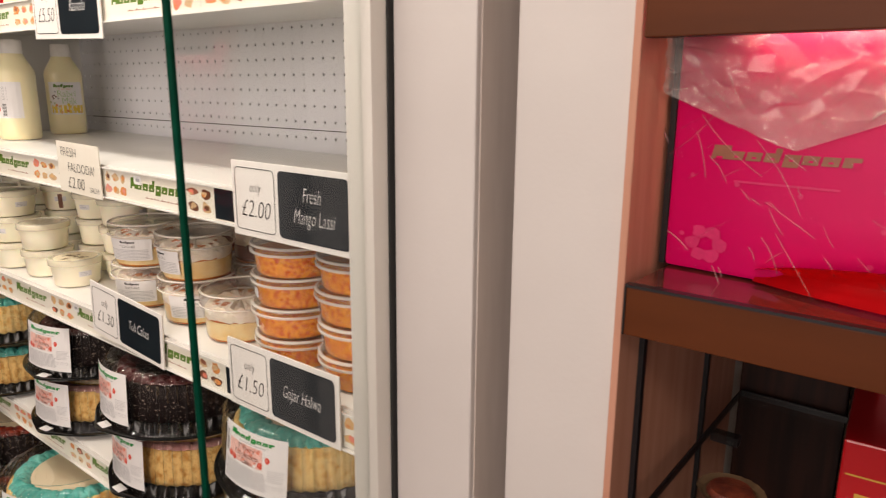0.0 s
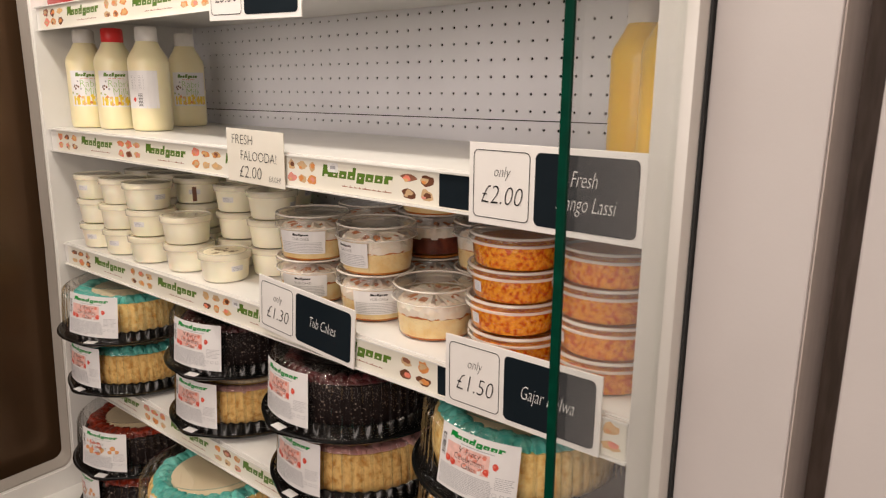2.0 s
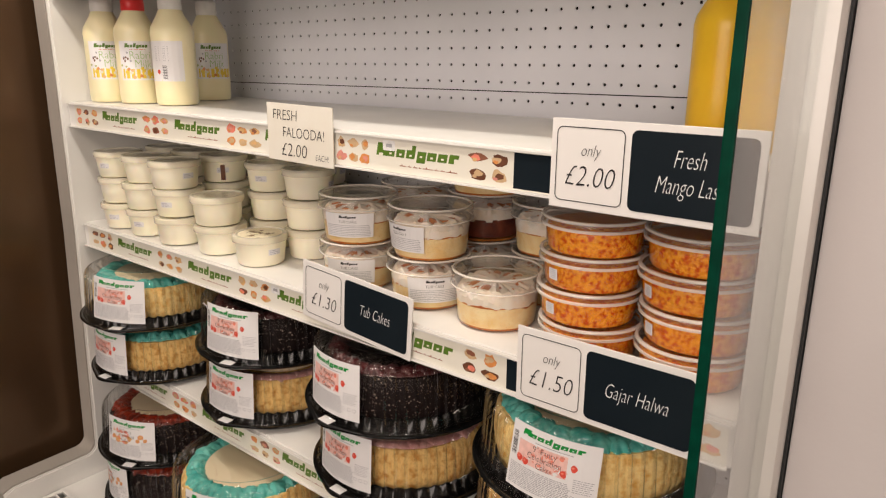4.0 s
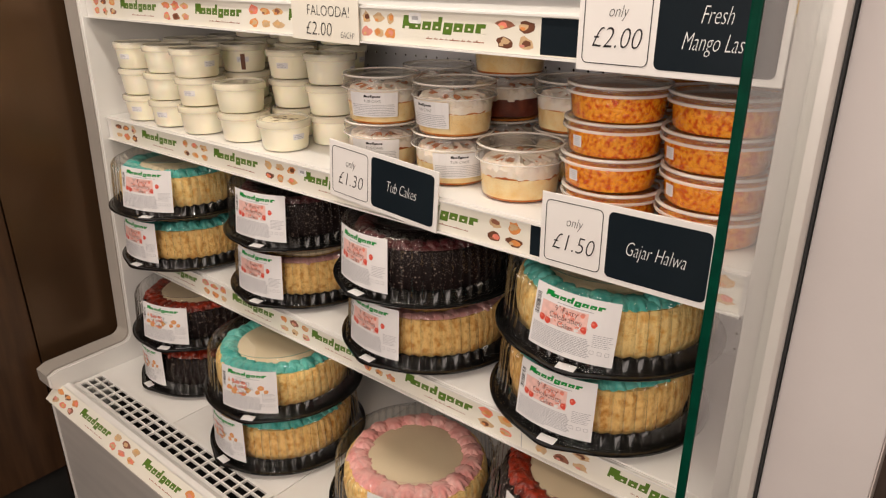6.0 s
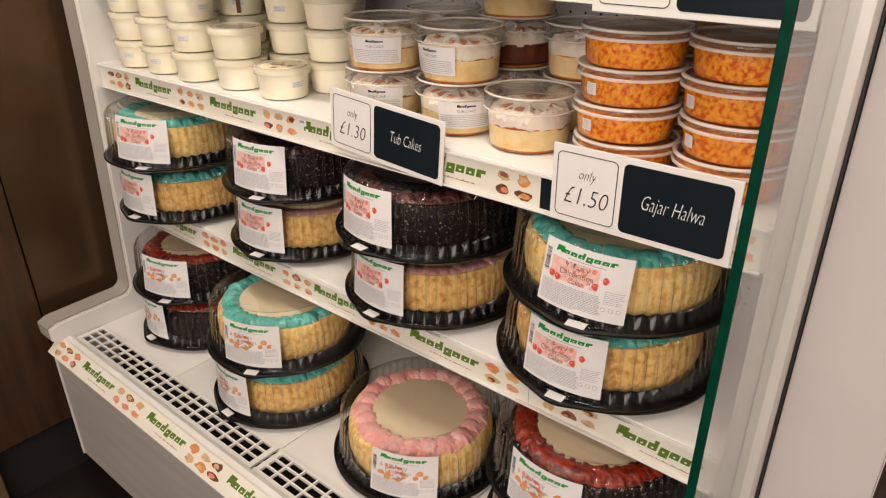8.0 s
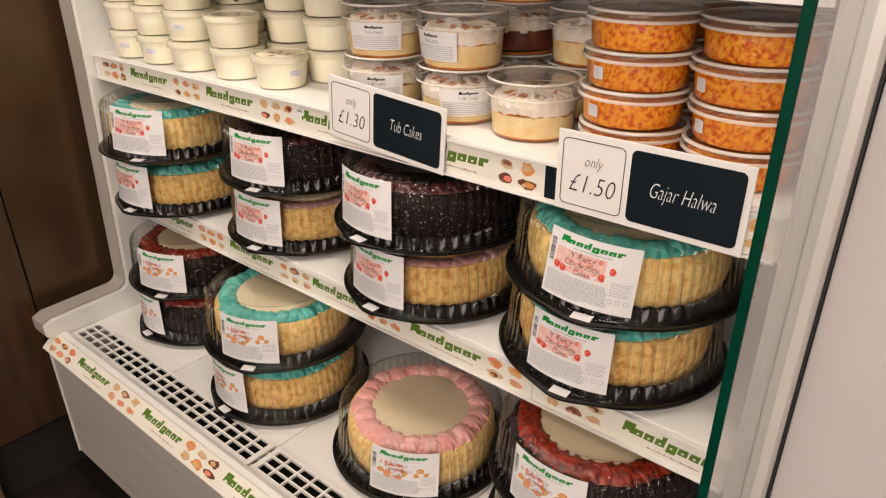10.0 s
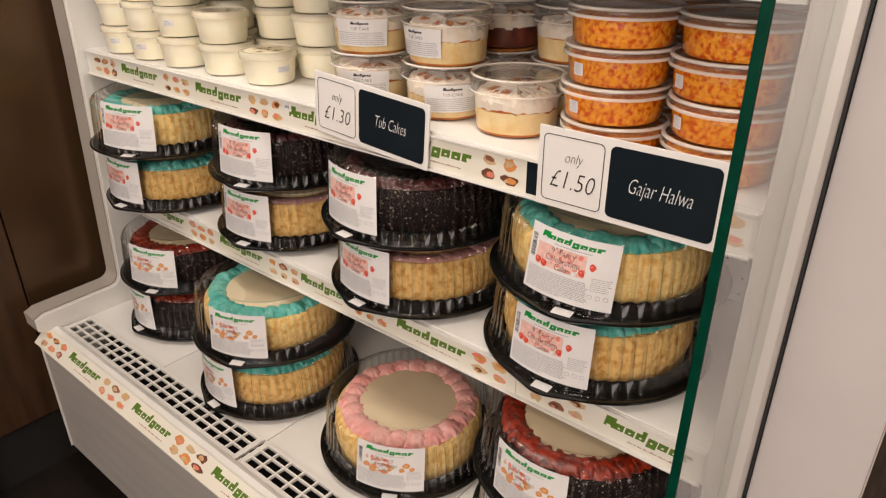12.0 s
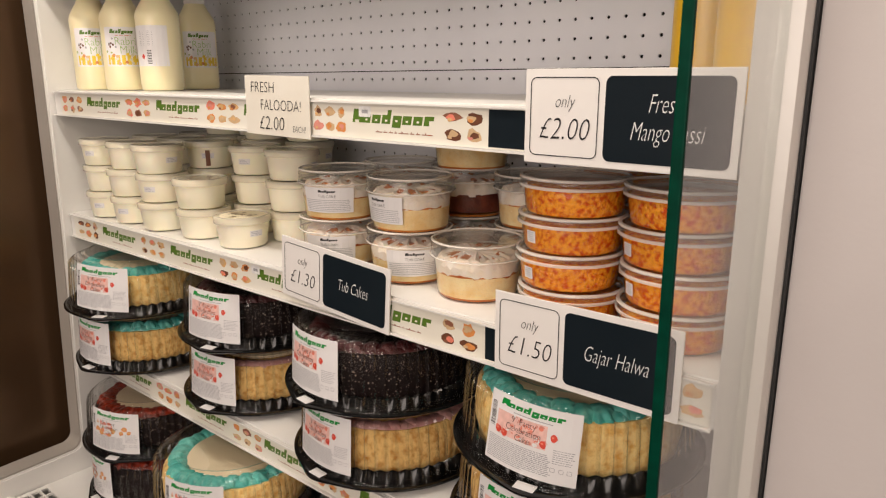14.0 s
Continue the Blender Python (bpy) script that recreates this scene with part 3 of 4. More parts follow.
part("door", boxes((-1.70, -1.088, -1.10, -0.1875, 0.150, 2.1), bevel=0.002), "brown_laminate", cabinet, "satin brown door")
part("lower_panel", boxes((-1.70, -1.086, -1.10, -0.352, 0.0, 0.140), bevel=0.002), "tan_board", cabinet, "tan lower panel")
part("plinth", boxes((-1.68, -1.11, -1.05, 0.5, 0.0, 0.149)), "plinth", cabinet)


# ---------------------------------------------------------------- boxed celebration cakes
CAKE = {}
dome = lathe([(0, 0.1035), (0.092, 0.1035), (0.0945, 0.1045), (0.0965, 0.1070), (0.0995, 0.1075), (0.1025, 0.1060), (0.1045, 0.1035), (0.1090, 0.1030), (0.1160, 0.1005), (0.1225, 0.0945), (0.1252, 0.086), (0.1275, 0.060), (0.1290, 0.036), (0.1305, 0.018), (0.1365, 0.0150), (0.1375, 0.0125)], 600,
                                lambda r, z, a: (r + (0.0008 if z < 0.017 else 0.0026 if z < 0.09 else 0.0048) * max(0.0, math.cos(60 * a)) ** 3 * (0.0165 < z < 0.102), z - (0.002 * max(0.0, math.cos(60 * a)) ** 2 if 0.09 < z < 0.1022 else 0)))
for f in dome.faces:
    mid = f.calc_center_median()
    if 0.018 < mid.z < 0.1015 and math.cos(60 * math.atan2(mid.y, mid.x)) > 0.35:
        f.material_index = 1
CAKE["dome"] = mesh_of("dome", dome, "clear_dome", "dome_rib", smooth=True)


def tray_shape(r, z, a):
    if 0.016 < z < 0.03:
        tooth = abs((a * 48 / math.pi) % 2 - 1)
        return r * (1 + 0.03 * (tooth - 0.5)), z + 0.005 * (tooth - 0.5)
    if r > 0.139:
        return r * (1 + 0.055 * max(0, math.cos(a + math.pi / 2)) ** 60), z
    return r, z


CAKE["tray"] = mesh_of("tray", lathe([(0, 0.001), (0.110, 0.001), (0.128, 0.004), (0.1395, 0.0075), (0.1425, 0.010), (0.1425, 0.0125), (0.1395, 0.0135), (0.1345, 0.0125), (0.1270, 0.0095), (0.1235, 0.0240), (0.1205, 0.0270), (0.1175, 0.0240), (0.1150, 0.0060), (0, 0.0050)], 384, tray_shape), "black_plastic", smooth=True)
CAKE["sticker"] = mesh_of("sticker", boxes((-0.011, 0.011, -0.1455, -0.1325, 0.0138, 0.0143)), "paper")


def cake_side(r, z, a):
    return r * (1 + 0.0042 * math.cos(60 * a) * min(1, z / 0.03) + 0.008 * noise.noise(Vector((math.cos(a) * 6, math.sin(a) * 6, z * 60)))), z


body = [(0, 0.006), (0.108, 0.006), (0.1120, 0.010), (0.1130, 0.026), (0.1150, 0.030), (0.1158, 0.040), (0.1160, 0.050), (0.1155, 0.062), (0.1135, 0.0735), (0.1095, 0.0785), (0, 0.0795)]
for name in ("sponge", "sponge_pale", "chocolate"):
    CAKE[name] = mesh_of("cake", lathe(body, 288, cake_side), name, smooth=True)


def rope(lumps, twist, r0, minor, lump, z0, ridge, wide=1.3):
    """A piped ring of icing, one swirl running into the next."""
    bm = bmesh.new()
    n, k = lumps * 14, 18
    rings = []
    for i in range(n):
        a = 2 * math.pi * i / n
        swell = 1 - lump + lump * abs(math.sin(lumps * a / 2)) * 1.6 + 0.12 * noise.noise(Vector((3 * math.cos(a), 3 * math.sin(a), lumps)))
        ring = []
        for j in range(k):
            b = 2 * math.pi * j / k
            m = minor * swell * (1 + ridge * math.cos(6 * b + twist * a))
            rr = r0 + 0.003 * noise.noise(Vector((2 * math.cos(a), 2 * math.sin(a), 7))) + m * wide * math.cos(b)
            ring.append(bm.verts.new((rr * math.cos(a), rr * math.sin(a), z0 + m * 0.72 * math.sin(b) + 0.0015 * noise.noise(Vector((90 * rr * math.cos(a), 90 * rr * math.sin(a), lumps))))))
        rings.append(ring)
    for i in range(n):
        for j in range(k):
            bm.faces.new([rings[i][j], rings[(i + 1) % n][j], rings[(i + 1) % n][(j + 1) % k], rings[i][(j + 1) % k]])
    return bm


def rosettes(count, r0, size, tall, petals, groove, z0, seed, swirl=3.0):
    """Piped stars set side by side round the rim, each with turned grooves, over a low bed of icing."""
    rnd = random.Random(seed)
    bm = rope(count, 0, r0, size * 0.55, 0.1, z0, 0.02, 1.7)
    n, k = 40, 9
    for c in range(count):
        a0 = 2 * math.pi * (c + rnd.uniform(-0.12, 0.12)) / count
        rc, sc, turn = r0 + rnd.uniform(-0.0025, 0.0025), size * rnd.uniform(0.88, 1.12), rnd.uniform(0, 6.3)
        cx, cy, h = rc * math.cos(a0), rc * math.sin(a0), tall * rnd.uniform(0.85, 1.1)
        rings = []
        for j in range(k):
            q = j / (k - 1)
            w = math.cos(q * math.pi / 2) ** 0.75
            ring = []
            for i in range(n):
                b = 2 * math.pi * i / n
                g = 1 + groove * math.cos(petals * b + swirl * q + turn) * (1 - q * 0.6)
                x, y = cx + sc * w * g * math.cos(b), cy + sc * w * g * math.sin(b)
                ring.append(bm.verts.new((x, y, z0 - 0.002 + h * math.sin(q * math.pi / 2) + 0.001 * noise.noise(Vector((140 * x, 140 * y, seed))))))
            rings.append(ring)
        for j in range(k - 1):
            for i in range(n):
                bm.faces.new([rings[j][i], rings[j][(i + 1) % n], rings[j + 1][(i + 1) % n], rings[j + 1][i]])
    return bm


for name, args in dict(teal_icing=(27, 0.0910, 0.0155, 0.0135, 7, 0.15, 0.0795, 1), pink_icing=(22, 0.0895, 0.0180, 0.0140, 9, 0.13, 0.0795, 2, 2.5), red_icing=(28, 0.0905, 0.0160, 0.0125, 6, 0.22, 0.0795, 3),
                       purple_icing=(26, 0.0960, 0.0120, 0.0080, 6, 0.08, 0.0780, 4), dark_icing=(28, 0.0920, 0.0125, 0.0120, 6, 0.15, 0.0785, 5)).items():
    CAKE[name] = mesh_of("icing", rosettes(*args), name, smooth=True)
CAKE["topper"] = mesh_of("topper", lathe([(0, 0.0845), (0.074, 0.0845), (0.0765, 0.0835), (0.0765, 0.077)], 64), "topper", smooth=True)

LR, LW, LH = 0.1331, 0.102, 0.0765
lab = Print()
lab.rect(-LW / 2, LW / 2, 0, LH, "paper", 0)
CAKE["label"] = lab.mesh("label", round_can(LR, 0.0226, -0.06))


def label_print(kind):
    rnd = random.Random(kind)
    p = Print()
    p.mark(-LW * 0.36, LW * 0.34, LH * 0.845, LH * 0.940, "label_green", 2, "paper")
    p.rect(-LW * 0.2, LW * 0.22, LH * 0.79, LH * 0.80, "grey_ink", 2)
    for i in range(16):
        y = LH * (0.50 + 0.022 * i)
        p.rect(-LW * 0.475, -LW * 0.415, y, y + LH * rnd.choice((0.006, 0.012, 0.016)), "ink", 2)
    if kind == 1:
        p.rect(-LW * 0.39, LW * 0.17, LH * 0.43, LH * 0.76, "blush", 1)
        for i in range(60):
            p.blob(rnd.uniform(-LW * 0.39, LW * 0.16), rnd.uniform(LH * 0.45, LH * 0.75), LW * rnd.uniform(0.010, 0.035), LH * rnd.uniform(0.012, 0.035), rnd.choice(("blush", "coral", "rose", "white", "blush")), 2, 0.3, rnd, 7)
        for x, y in ((-0.29, 0.47), (0.24, 0.62), (0.14, 0.50), (-0.36, 0.49)):
            p.blob(LW * x, LH * y, LW * 0.036, LH * 0.052, "red", 3, 0.2, rnd)
            p.blob(LW * x - LW * 0.008, LH * y + LH * 0.012, LW * 0.014, LH * 0.016, "coral", 4, 0.2, rnd)
    else:
        for i in range(34):
            p.blob(rnd.uniform(-LW * 0.37, LW * 0.05), rnd.uniform(LH * 0.40, LH * 0.72), LW * rnd.uniform(0.015, 0.05), LH * rnd.uniform(0.015, 0.045), rnd.choice(("blush", "orange", "amber", "rose", "white", "coral")), 1 + i % 2, 0.3, rnd, 7)
        for x, y, s in ((0.24, 0.60, 1.0), (0.32, 0.52, 0.8), (0.18, 0.50, 0.8), (-0.33, 0.50, 0.9), (-0.24, 0.42, 0.9), (-0.05, 0.42, 0.6)):
            p.blob(LW * x, LH * y, LW * 0.055 * s, LH * 0.06 * s, "orange", 3, 0.25, rnd)
            p.blob(LW * x, LH * y + LH * 0.01, LW * 0.026 * s, LH * 0.025 * s, "amber", 4, 0.3, rnd)
    for body_text, y in (('9" Fancy', 0.70), ("Celebration", 0.585), ("Cake", 0.475)):
        p.text(body_text, LH * 0.132, -LW * 0.08, LH * y, "ink", 5, 0.82)
    for i in range(13):
        x, y = -LW * 0.47, LH * (0.362 - 0.0255 * i)
        while x < LW * (0.20 if i < 12 else -0.05):
            w = LW * rnd.uniform(0.012, 0.055)
            p.rect(x, x + w, y, y + LH * 0.0125, "grey_ink", 1)
            x += w + LW * 0.008
    for i in range(7):
        x = LW * 0.25
        while x < LW * 0.43:
            w = LW * rnd.uniform(0.012, 0.04)
            p.rect(x, x + w, LH * (0.46 - 0.03 * i), LH * (0.470 - 0.03 * i), "grey_ink", 1)
            x += w + LW * 0.008
    for x in (0.26, 0.345, 0.425):
        p.frame_line(LW * x - 0.0025, LW * x + 0.0025, LH * 0.16, LH * 0.22, 0.001, 0.0005, "grey_ink", 1)
    return p


for kind in (1, 2):
    CAKE["print", kind] = label_print(kind).mesh("label_print", round_can(LR, 0.0226, -0.06))


for key in ("dome", "tray", "sticker", "sponge", "sponge_pale", "chocolate", "teal_icing", "pink_icing", "red_icing", "purple_icing", "dark_icing", "topper"):
    CAKE[key].transform(Matrix.Diagonal((0.99, 0.99, 0.97, 1)))


def boxed_cake(x, y, z, facing, cake, icing, print_kind, label, twist, topper=True, group="boxed cakes in the fridge"):
    rx = random.Random(int(x * 1000) + int(z * 1000))
    t = thing("boxed_cake", pose(x, y, z, 0, 0, facing + 90), label, "cake", group)
    turn = pose(0, 0, 0, 0, 0, rx.uniform(0, 360))
    part("tray", CAKE["tray"], None, t, "shiny black plastic tray")
    part("cake", CAKE[cake], None, t, at=turn)
    part("icing", CAKE[icing], None, t, at=turn)
    if topper:
        part("topper", CAKE["topper"], None, t, "plain beige disc on the cake")
    part("dome", CAKE["dome"], None, t, "clear fluted plastic dome")
    part("sticker", CAKE["sticker"], None, t)
    lb = part("label", CAKE["label"], None, t, "white paper label", at=pose(0, 0, 0.060) @ pose(0, 0, 0, 0, twist, 0) @ pose(0, 0, -0.060))
    part("label_print", CAKE["print", print_kind], None, lb)
    return t


S3, UP = 0.6592, 0.1037
boxed_cake(-0.845, 0.071, S3, -84.3, "sponge", "teal_icing", 1, "yellow sponge cake with teal icing in a clear domed box", 1.3)
boxed_cake(-0.845, 0.063, S3 + UP, -61.6, "sponge_pale", "teal_icing", 1, "yellow sponge cake with teal icing in a clear domed box", 4.0)
boxed_cake(-0.548, 0.116, S3, -81.1, "sponge", "purple_icing", 1, "yellow sponge cake with purple icing in a clear domed box", 1.7)
boxed_cake(-0.546, 0.114, S3 + UP, -74.4, "chocolate", "dark_icing", 1, "dark chocolate cake with dark red icing in a clear domed box", 2.5, topper=False)
boxed_cake(-0.245, 0.105, S3, -92.5, "sponge", "purple_icing", 1, "yellow sponge cake with purple icing in a clear domed box", 1.1)
boxed_cake(-0.246, 0.097, S3 + UP, -95.3, "chocolate", "dark_icing", 1, "dark chocolate cake with dark red icing in a clear domed box", 0.3, topper=False)
boxed_cake(0.035, 0.109, S3, -86.7, "sponge", "teal_icing", 1, "yellow sponge cake with teal icing in a clear domed box", 1.8)
boxed_cake(0.041, 0.109, S3 + UP, -82, "sponge_pale", "teal_icing", 1, "yellow sponge cake with teal icing in a clear domed box", 4.1)
boxed_cake(-0.842, 0.062, DECK, -95.4, "chocolate", "red_icing", 2, "dark chocolate cake in a clear domed box on the deck", -3.8)
boxed_cake(-0.845, 0.062, DECK + UP, -65.6, "chocolate", "red_icing", 2, "dark chocolate cake with dark red icing in a clear domed box", 3.4)
boxed_cake(-0.528, 0.022, DECK, -92.9, "sponge", "teal_icing", 2, "teal-iced yellow sponge cake in a clear domed box on the deck", -2)
boxed_cake(-0.531, 0.026, DECK + UP, -64.1, "sponge_pale", "teal_icing", 2, "yellow sponge cake with teal icing in a clear domed box", 2.2)
boxed_cake(-0.231, 0.043, DECK, -60, "sponge_pale", "pink_icing", 2, "pink-iced yellow sponge cake in a domed box on the deck", 3.2)
boxed_cake(0.054, 0.066, DECK, -104, "sponge", "red_icing", 2, "yellow sponge cake in a clear domed box on the deck", 0)
boxed_cake(0.055, 0.066, DECK + UP, -91.1, "chocolate", "red_icing", 2, "dark chocolate cake with dark red icing in a clear domed box", 1.0)

# ---------------------------------------------------------------- tubs on the middle shelf
S2 = 0.9247
TUB = {}
TUB["cup"] = mesh_of("cup", lathe([(0, 0.001), (0.0370, 0.001), (0.0388, 0.0030), (0.0413, 0.024), (0.0426, 0.0378), (0.0448, 0.0383), (0.0450, 0.0430), (0, 0.0430)], 48), "milk_tub", smooth=True)
TUB["lid"] = mesh_of("lid", lathe([(0.0445, 0.0362), (0.0464, 0.0365), (0.0470, 0.0442), (0.0460, 0.0468), (0.0425, 0.0472), (0.0412, 0.0452), (0, 0.0452)], 48), "tub_lid", smooth=True)
TUB["nuts"] = mesh_of("nuts", lathe([(0, 0.0457), (0.034, 0.0457), (0.037, 0.0454)], 32), "pistachio")
sl = Print()
sl.rect(-0.011, 0.011, 0, 0.009, "paper", 0)
for i in range(3):
    sl.rect(-0.009, 0.008 - 0.003 * i, 0.0015 + 0.0025 * i, 0.0023 + 0.0025 * i, "grey_ink", 1)
TUB["sticker"] = sl.mesh("sticker", round_can(0.0412, 0.018, 0.085))


# brown patch added to two back-row tubs where gaps lie between stacks
bl = Print()
bl.rect(-0.004, 0.004, 0, 0.027, "brown", 0)
TUB["side_patch"] = bl.mesh("side_patch", round_can(0.0405, 0.005, 0.085))
for key in ("cup", "lid", "nuts", "sticker", "side_patch"):
    TUB[key].transform(Matrix.Diagonal((0.91, 0.91, 1.0, 1)))


def milk_tub(x, y, level, facing=-60.0, nuts=False, tag=None):
    rx = random.Random(int((x + 3) * 997) + level)
    t = thing("falooda_tub", pose(x + rx.uniform(-0.002, 0.002), y + rx.uniform(-0.002, 0.002), S2 + level * 0.0472, 0, 0, (tag if tag is not None else rx.uniform(facing - 30, facing + 200)) + 90),
              "cream-coloured falooda in a clear lidded tub" + (" topped with nuts" if nuts else ""), "tub", "falooda tubs on the middle shelf")
    part("cup", TUB["cup"], None, t)
    part("lid", TUB["lid"], None, t, "translucent white lid")
    part("sticker", TUB["sticker"], None, t)
    if nuts:
        part("nuts", TUB["nuts"], None, t, "dark chopped nuts")
    if tag:
        part("side_patch", TUB["side_patch"], None, t, "narrow brown patch on the tub's side")


for x, y, high in ((-0.904, 0.044, 3), (-0.810, 0.044, 3), (-0.713, 0.044, 3), (-0.607, 0.050, 2), (-0.905, 0.142, 3), (-0.812, 0.142, 3), (-0.713, 0.140, 3), (-0.573, 0.136, 3), (-0.471, 0.128, 3), (-0.650, 0.212, 4),
                   (-0.905, 0.240, 3), (-0.812, 0.240, 4), (-0.556, 0.232, 4), (-0.459, 0.222, 2), (-0.740, 0.262, 4)):
    for level in range(high):
        milk_tub(x, y, level, tag=-38.0 if (x, level) in ((-0.713, 2), (-0.650, 1)) and y > 0.1 else None)
milk_tub(-0.504, 0.050, 0, nuts=True)


def ripple(n, amp, lo, hi):
    return lambda r, z, a: (r + (amp * max(0, math.cos(n * a)) if lo <= z <= hi else 0), z)


def lumpy(amp, f, seed, out=1.0):
    return lambda r, z, a: (r + (out * amp * noise.noise(Vector((f * math.cos(a), f * math.sin(a), z * 200 + seed))) if r > 0.03 else 0), z + (amp * 1.5 * noise.noise(Vector((f * r * 25 * math.cos(a), f * r * 25 * math.sin(a), seed))) if z > 0.03 else 0))


TUB["cake_cup"] = mesh_of("cup", lathe([(0, 0.0008), (0.0480, 0.0008), (0.0500, 0.0035), (0.0525, 0.030), (0.0545, 0.0500)], 72), "clear_cup", smooth=True)
TUB["cake_lid"] = mesh_of("lid", lathe([(0.0545, 0.0490), (0.0575, 0.0490), (0.0580, 0.0640), (0.0565, 0.0668), (0.0530, 0.0670), (0.0510, 0.0640), (0, 0.0640)], 144, ripple(36, 0.0008, 0.050, 0.060)), "frosted_lid", smooth=True)
def rings(*rows):
    """Thin round beads that edge a lid."""
    bm = bmesh.new()
    for r, z, w in rows:
        loops = [[bm.verts.new(((r + w * math.cos(b)) * math.cos(a), (r + w * math.cos(b)) * math.sin(a), z + 0.8 * w * math.sin(b))) for b in [k * math.pi / 3 for k in range(6)]] for a in [i * math.pi / 40 for i in range(80)]]
        for i in range(80):
            for k in range(6):
                bm.faces.new([loops[i][k], loops[(i + 1) % 80][k], loops[(i + 1) % 80][(k + 1) % 6], loops[i][(k + 1) % 6]])
    return bm


TUB["cake_rim"] = mesh_of("rim", rings((0.0584, 0.0498, 0.0012), (0.0560, 0.0672, 0.0018)), "lid_rim", smooth=True)
flange = lathe([(0.0590, 0.0318), (0.0613, 0.0324), (0.0614, 0.0352), (0.0598, 0.0358)], 80)
upper = mesh_of("rim", lathe([(0.0602, 0.0416), (0.0609, 0.0426), (0.0600, 0.0447), (0.0572, 0.0450), (0.0562, 0.0440)], 80))
flange.from_mesh(upper)
bpy.data.meshes.remove(upper)
TUB["halwa_rim"] = mesh_of("rim", flange, "lid_rim", smooth=True)
TUB["syrup"] = mesh_of("syrup", lathe([(0, 0.002), (0.0478, 0.002), (0.0486, 0.004), (0.0488, 0.0050), (0, 0.0050)], 48), "jam", smooth=True)
M["trifle_sponge"] = mat("trifle_sponge", (0.90, 0.74, 0.42), 0.7, col2=(0.82, 0.56, 0.24), scale=55, detail=6, bump=0.5, bscale=200, sub=0.1)
TUB["base_sponge"] = mesh_of("sponge_layer", lathe([(0, 0.0048), (0.0492, 0.0048), (0.0506, 0.016), (0.0514, 0.0300), (0, 0.0305)], 72, lumpy(0.0010, 5, 1)), "trifle_sponge", smooth=True)
TUB["jam"] = mesh_of("jam_layer", lathe([(0, 0.0290), (0.0515, 0.0300), (0.0518, 0.0318), (0, 0.033)], 72, lumpy(0.0048, 4, 2, 0.15)), "jam", smooth=True)
TUB["dark_jam"] = mesh_of("jam_layer", lathe([(0, 0.0080), (0.0500, 0.0080), (0.0518, 0.0330), (0, 0.033)], 72, lumpy(0.0009, 6, 2)), "dark_jam", smooth=True)
TUB["cream"] = mesh_of("cream_layer", lathe([(0, 0.0331), (0.0514, 0.0300), (0.0524, 0.0400), (0.046, 0.0490), (0.030, 0.0520), (0, 0.0510)], 96, lumpy(0.0040, 6, 3, 0.12)), "whipped", smooth=True)
TUB["drizzle"] = mesh_of("drizzle", lathe([(0.020, 0.0482), (0.030, 0.0510), (0.040, 0.0492), (0.034, 0.0465)], 60, lumpy(0.004, 6, 9)), "jam", smooth=True)
tl = Print()
tl.rect(-0.036, 0.036, 0, 0.034, "paper", 0)
TUB["cake_label"] = tl.mesh("label", round_can(0.0530, 0.0125, 0.10))
tl = Print()
tl.mark(-0.012, 0.012, 0.0275, 0.0310, "ink", 1)
tl.text("TUB CAKE", 0.0054, 0.0, 0.0222, "ink", 1)
rb = random.Random(8)
for i in range(7):
    x = -0.033
    while x < 0.030:
        w = rb.uniform(0.001, 0.004)
        tl.rect(x, x + w, 0.0022 + 0.0024 * i, 0.0031 + 0.0024 * i, "grey_ink", 1)
        x += w + 0.0007
TUB["cake_print"] = tl.mesh("label_print", round_can(0.0530, 0.0125, 0.10))


for key in ("cake_cup", "cake_lid", "cake_rim", "syrup", "base_sponge", "jam", "dark_jam", "cream", "drizzle", "cake_label", "cake_print"):
    TUB[key].transform(Matrix.Diagonal((0.94, 0.94, 0.965, 1)))


def tub_cake(x, y, level, facing, label=True, dark=False):
    t = thing("tub_cake", pose(x, y, S2 + level * 0.0637, 0, 0, facing + 90), ("dark trifle" if dark else "layered sponge and cream trifle") + " in a clear lidded tub", "tub", "tub cakes on the middle shelf")
    turn = pose(0, 0, 0, 0, 0, (x * 3571 + level * 97) % 360)
    part("cup", TUB["cake_cup"], None, t, "clear plastic cup")
    lid = part("lid", TUB["cake_lid"], None, t, "clear ribbed lid")
    part("rim", TUB["cake_rim"], None, lid)
    part("syrup", TUB["syrup"], None, t)
    if not dark:
        part("sponge_layer", TUB["base_sponge"], None, t, at=turn)
    part("jam_layer", TUB["dark_jam" if dark else "jam"], None, t, at=turn)
    part("cream_layer", TUB["cream"], None, t, at=turn)
    part("drizzle", TUB["drizzle"], None, t, at=turn)
    if label:
        lb = part("label", TUB["cake_label"], None, t, "white paper label")
        part("label_print", TUB["cake_print"], None, lb)


for x, y, level, facing, lb, dark in ((-0.314, 0.080, 0, -60, True, False), (-0.312, 0.080, 1, -62, True, False), (-0.188, 0.083, 0, -42, True, False), (-0.186, 0.083, 1, -98, True, False), (-0.079, 0.079, 0, 120, False, False),
                                      (-0.310, 0.200, 0, 100, False, True), (-0.310, 0.200, 1, 90, False, True), (-0.186, 0.205, 0, -60, False, False), (-0.186, 0.205, 1, -70, False, True), (-0.180, 0.200, 2, 90, False, False),
                                      (-0.070, 0.192, 0, 80, False, False), (-0.070, 0.192, 1, 70, False, False)):
    tub_cake(x, y, level, facing, lb, dark)

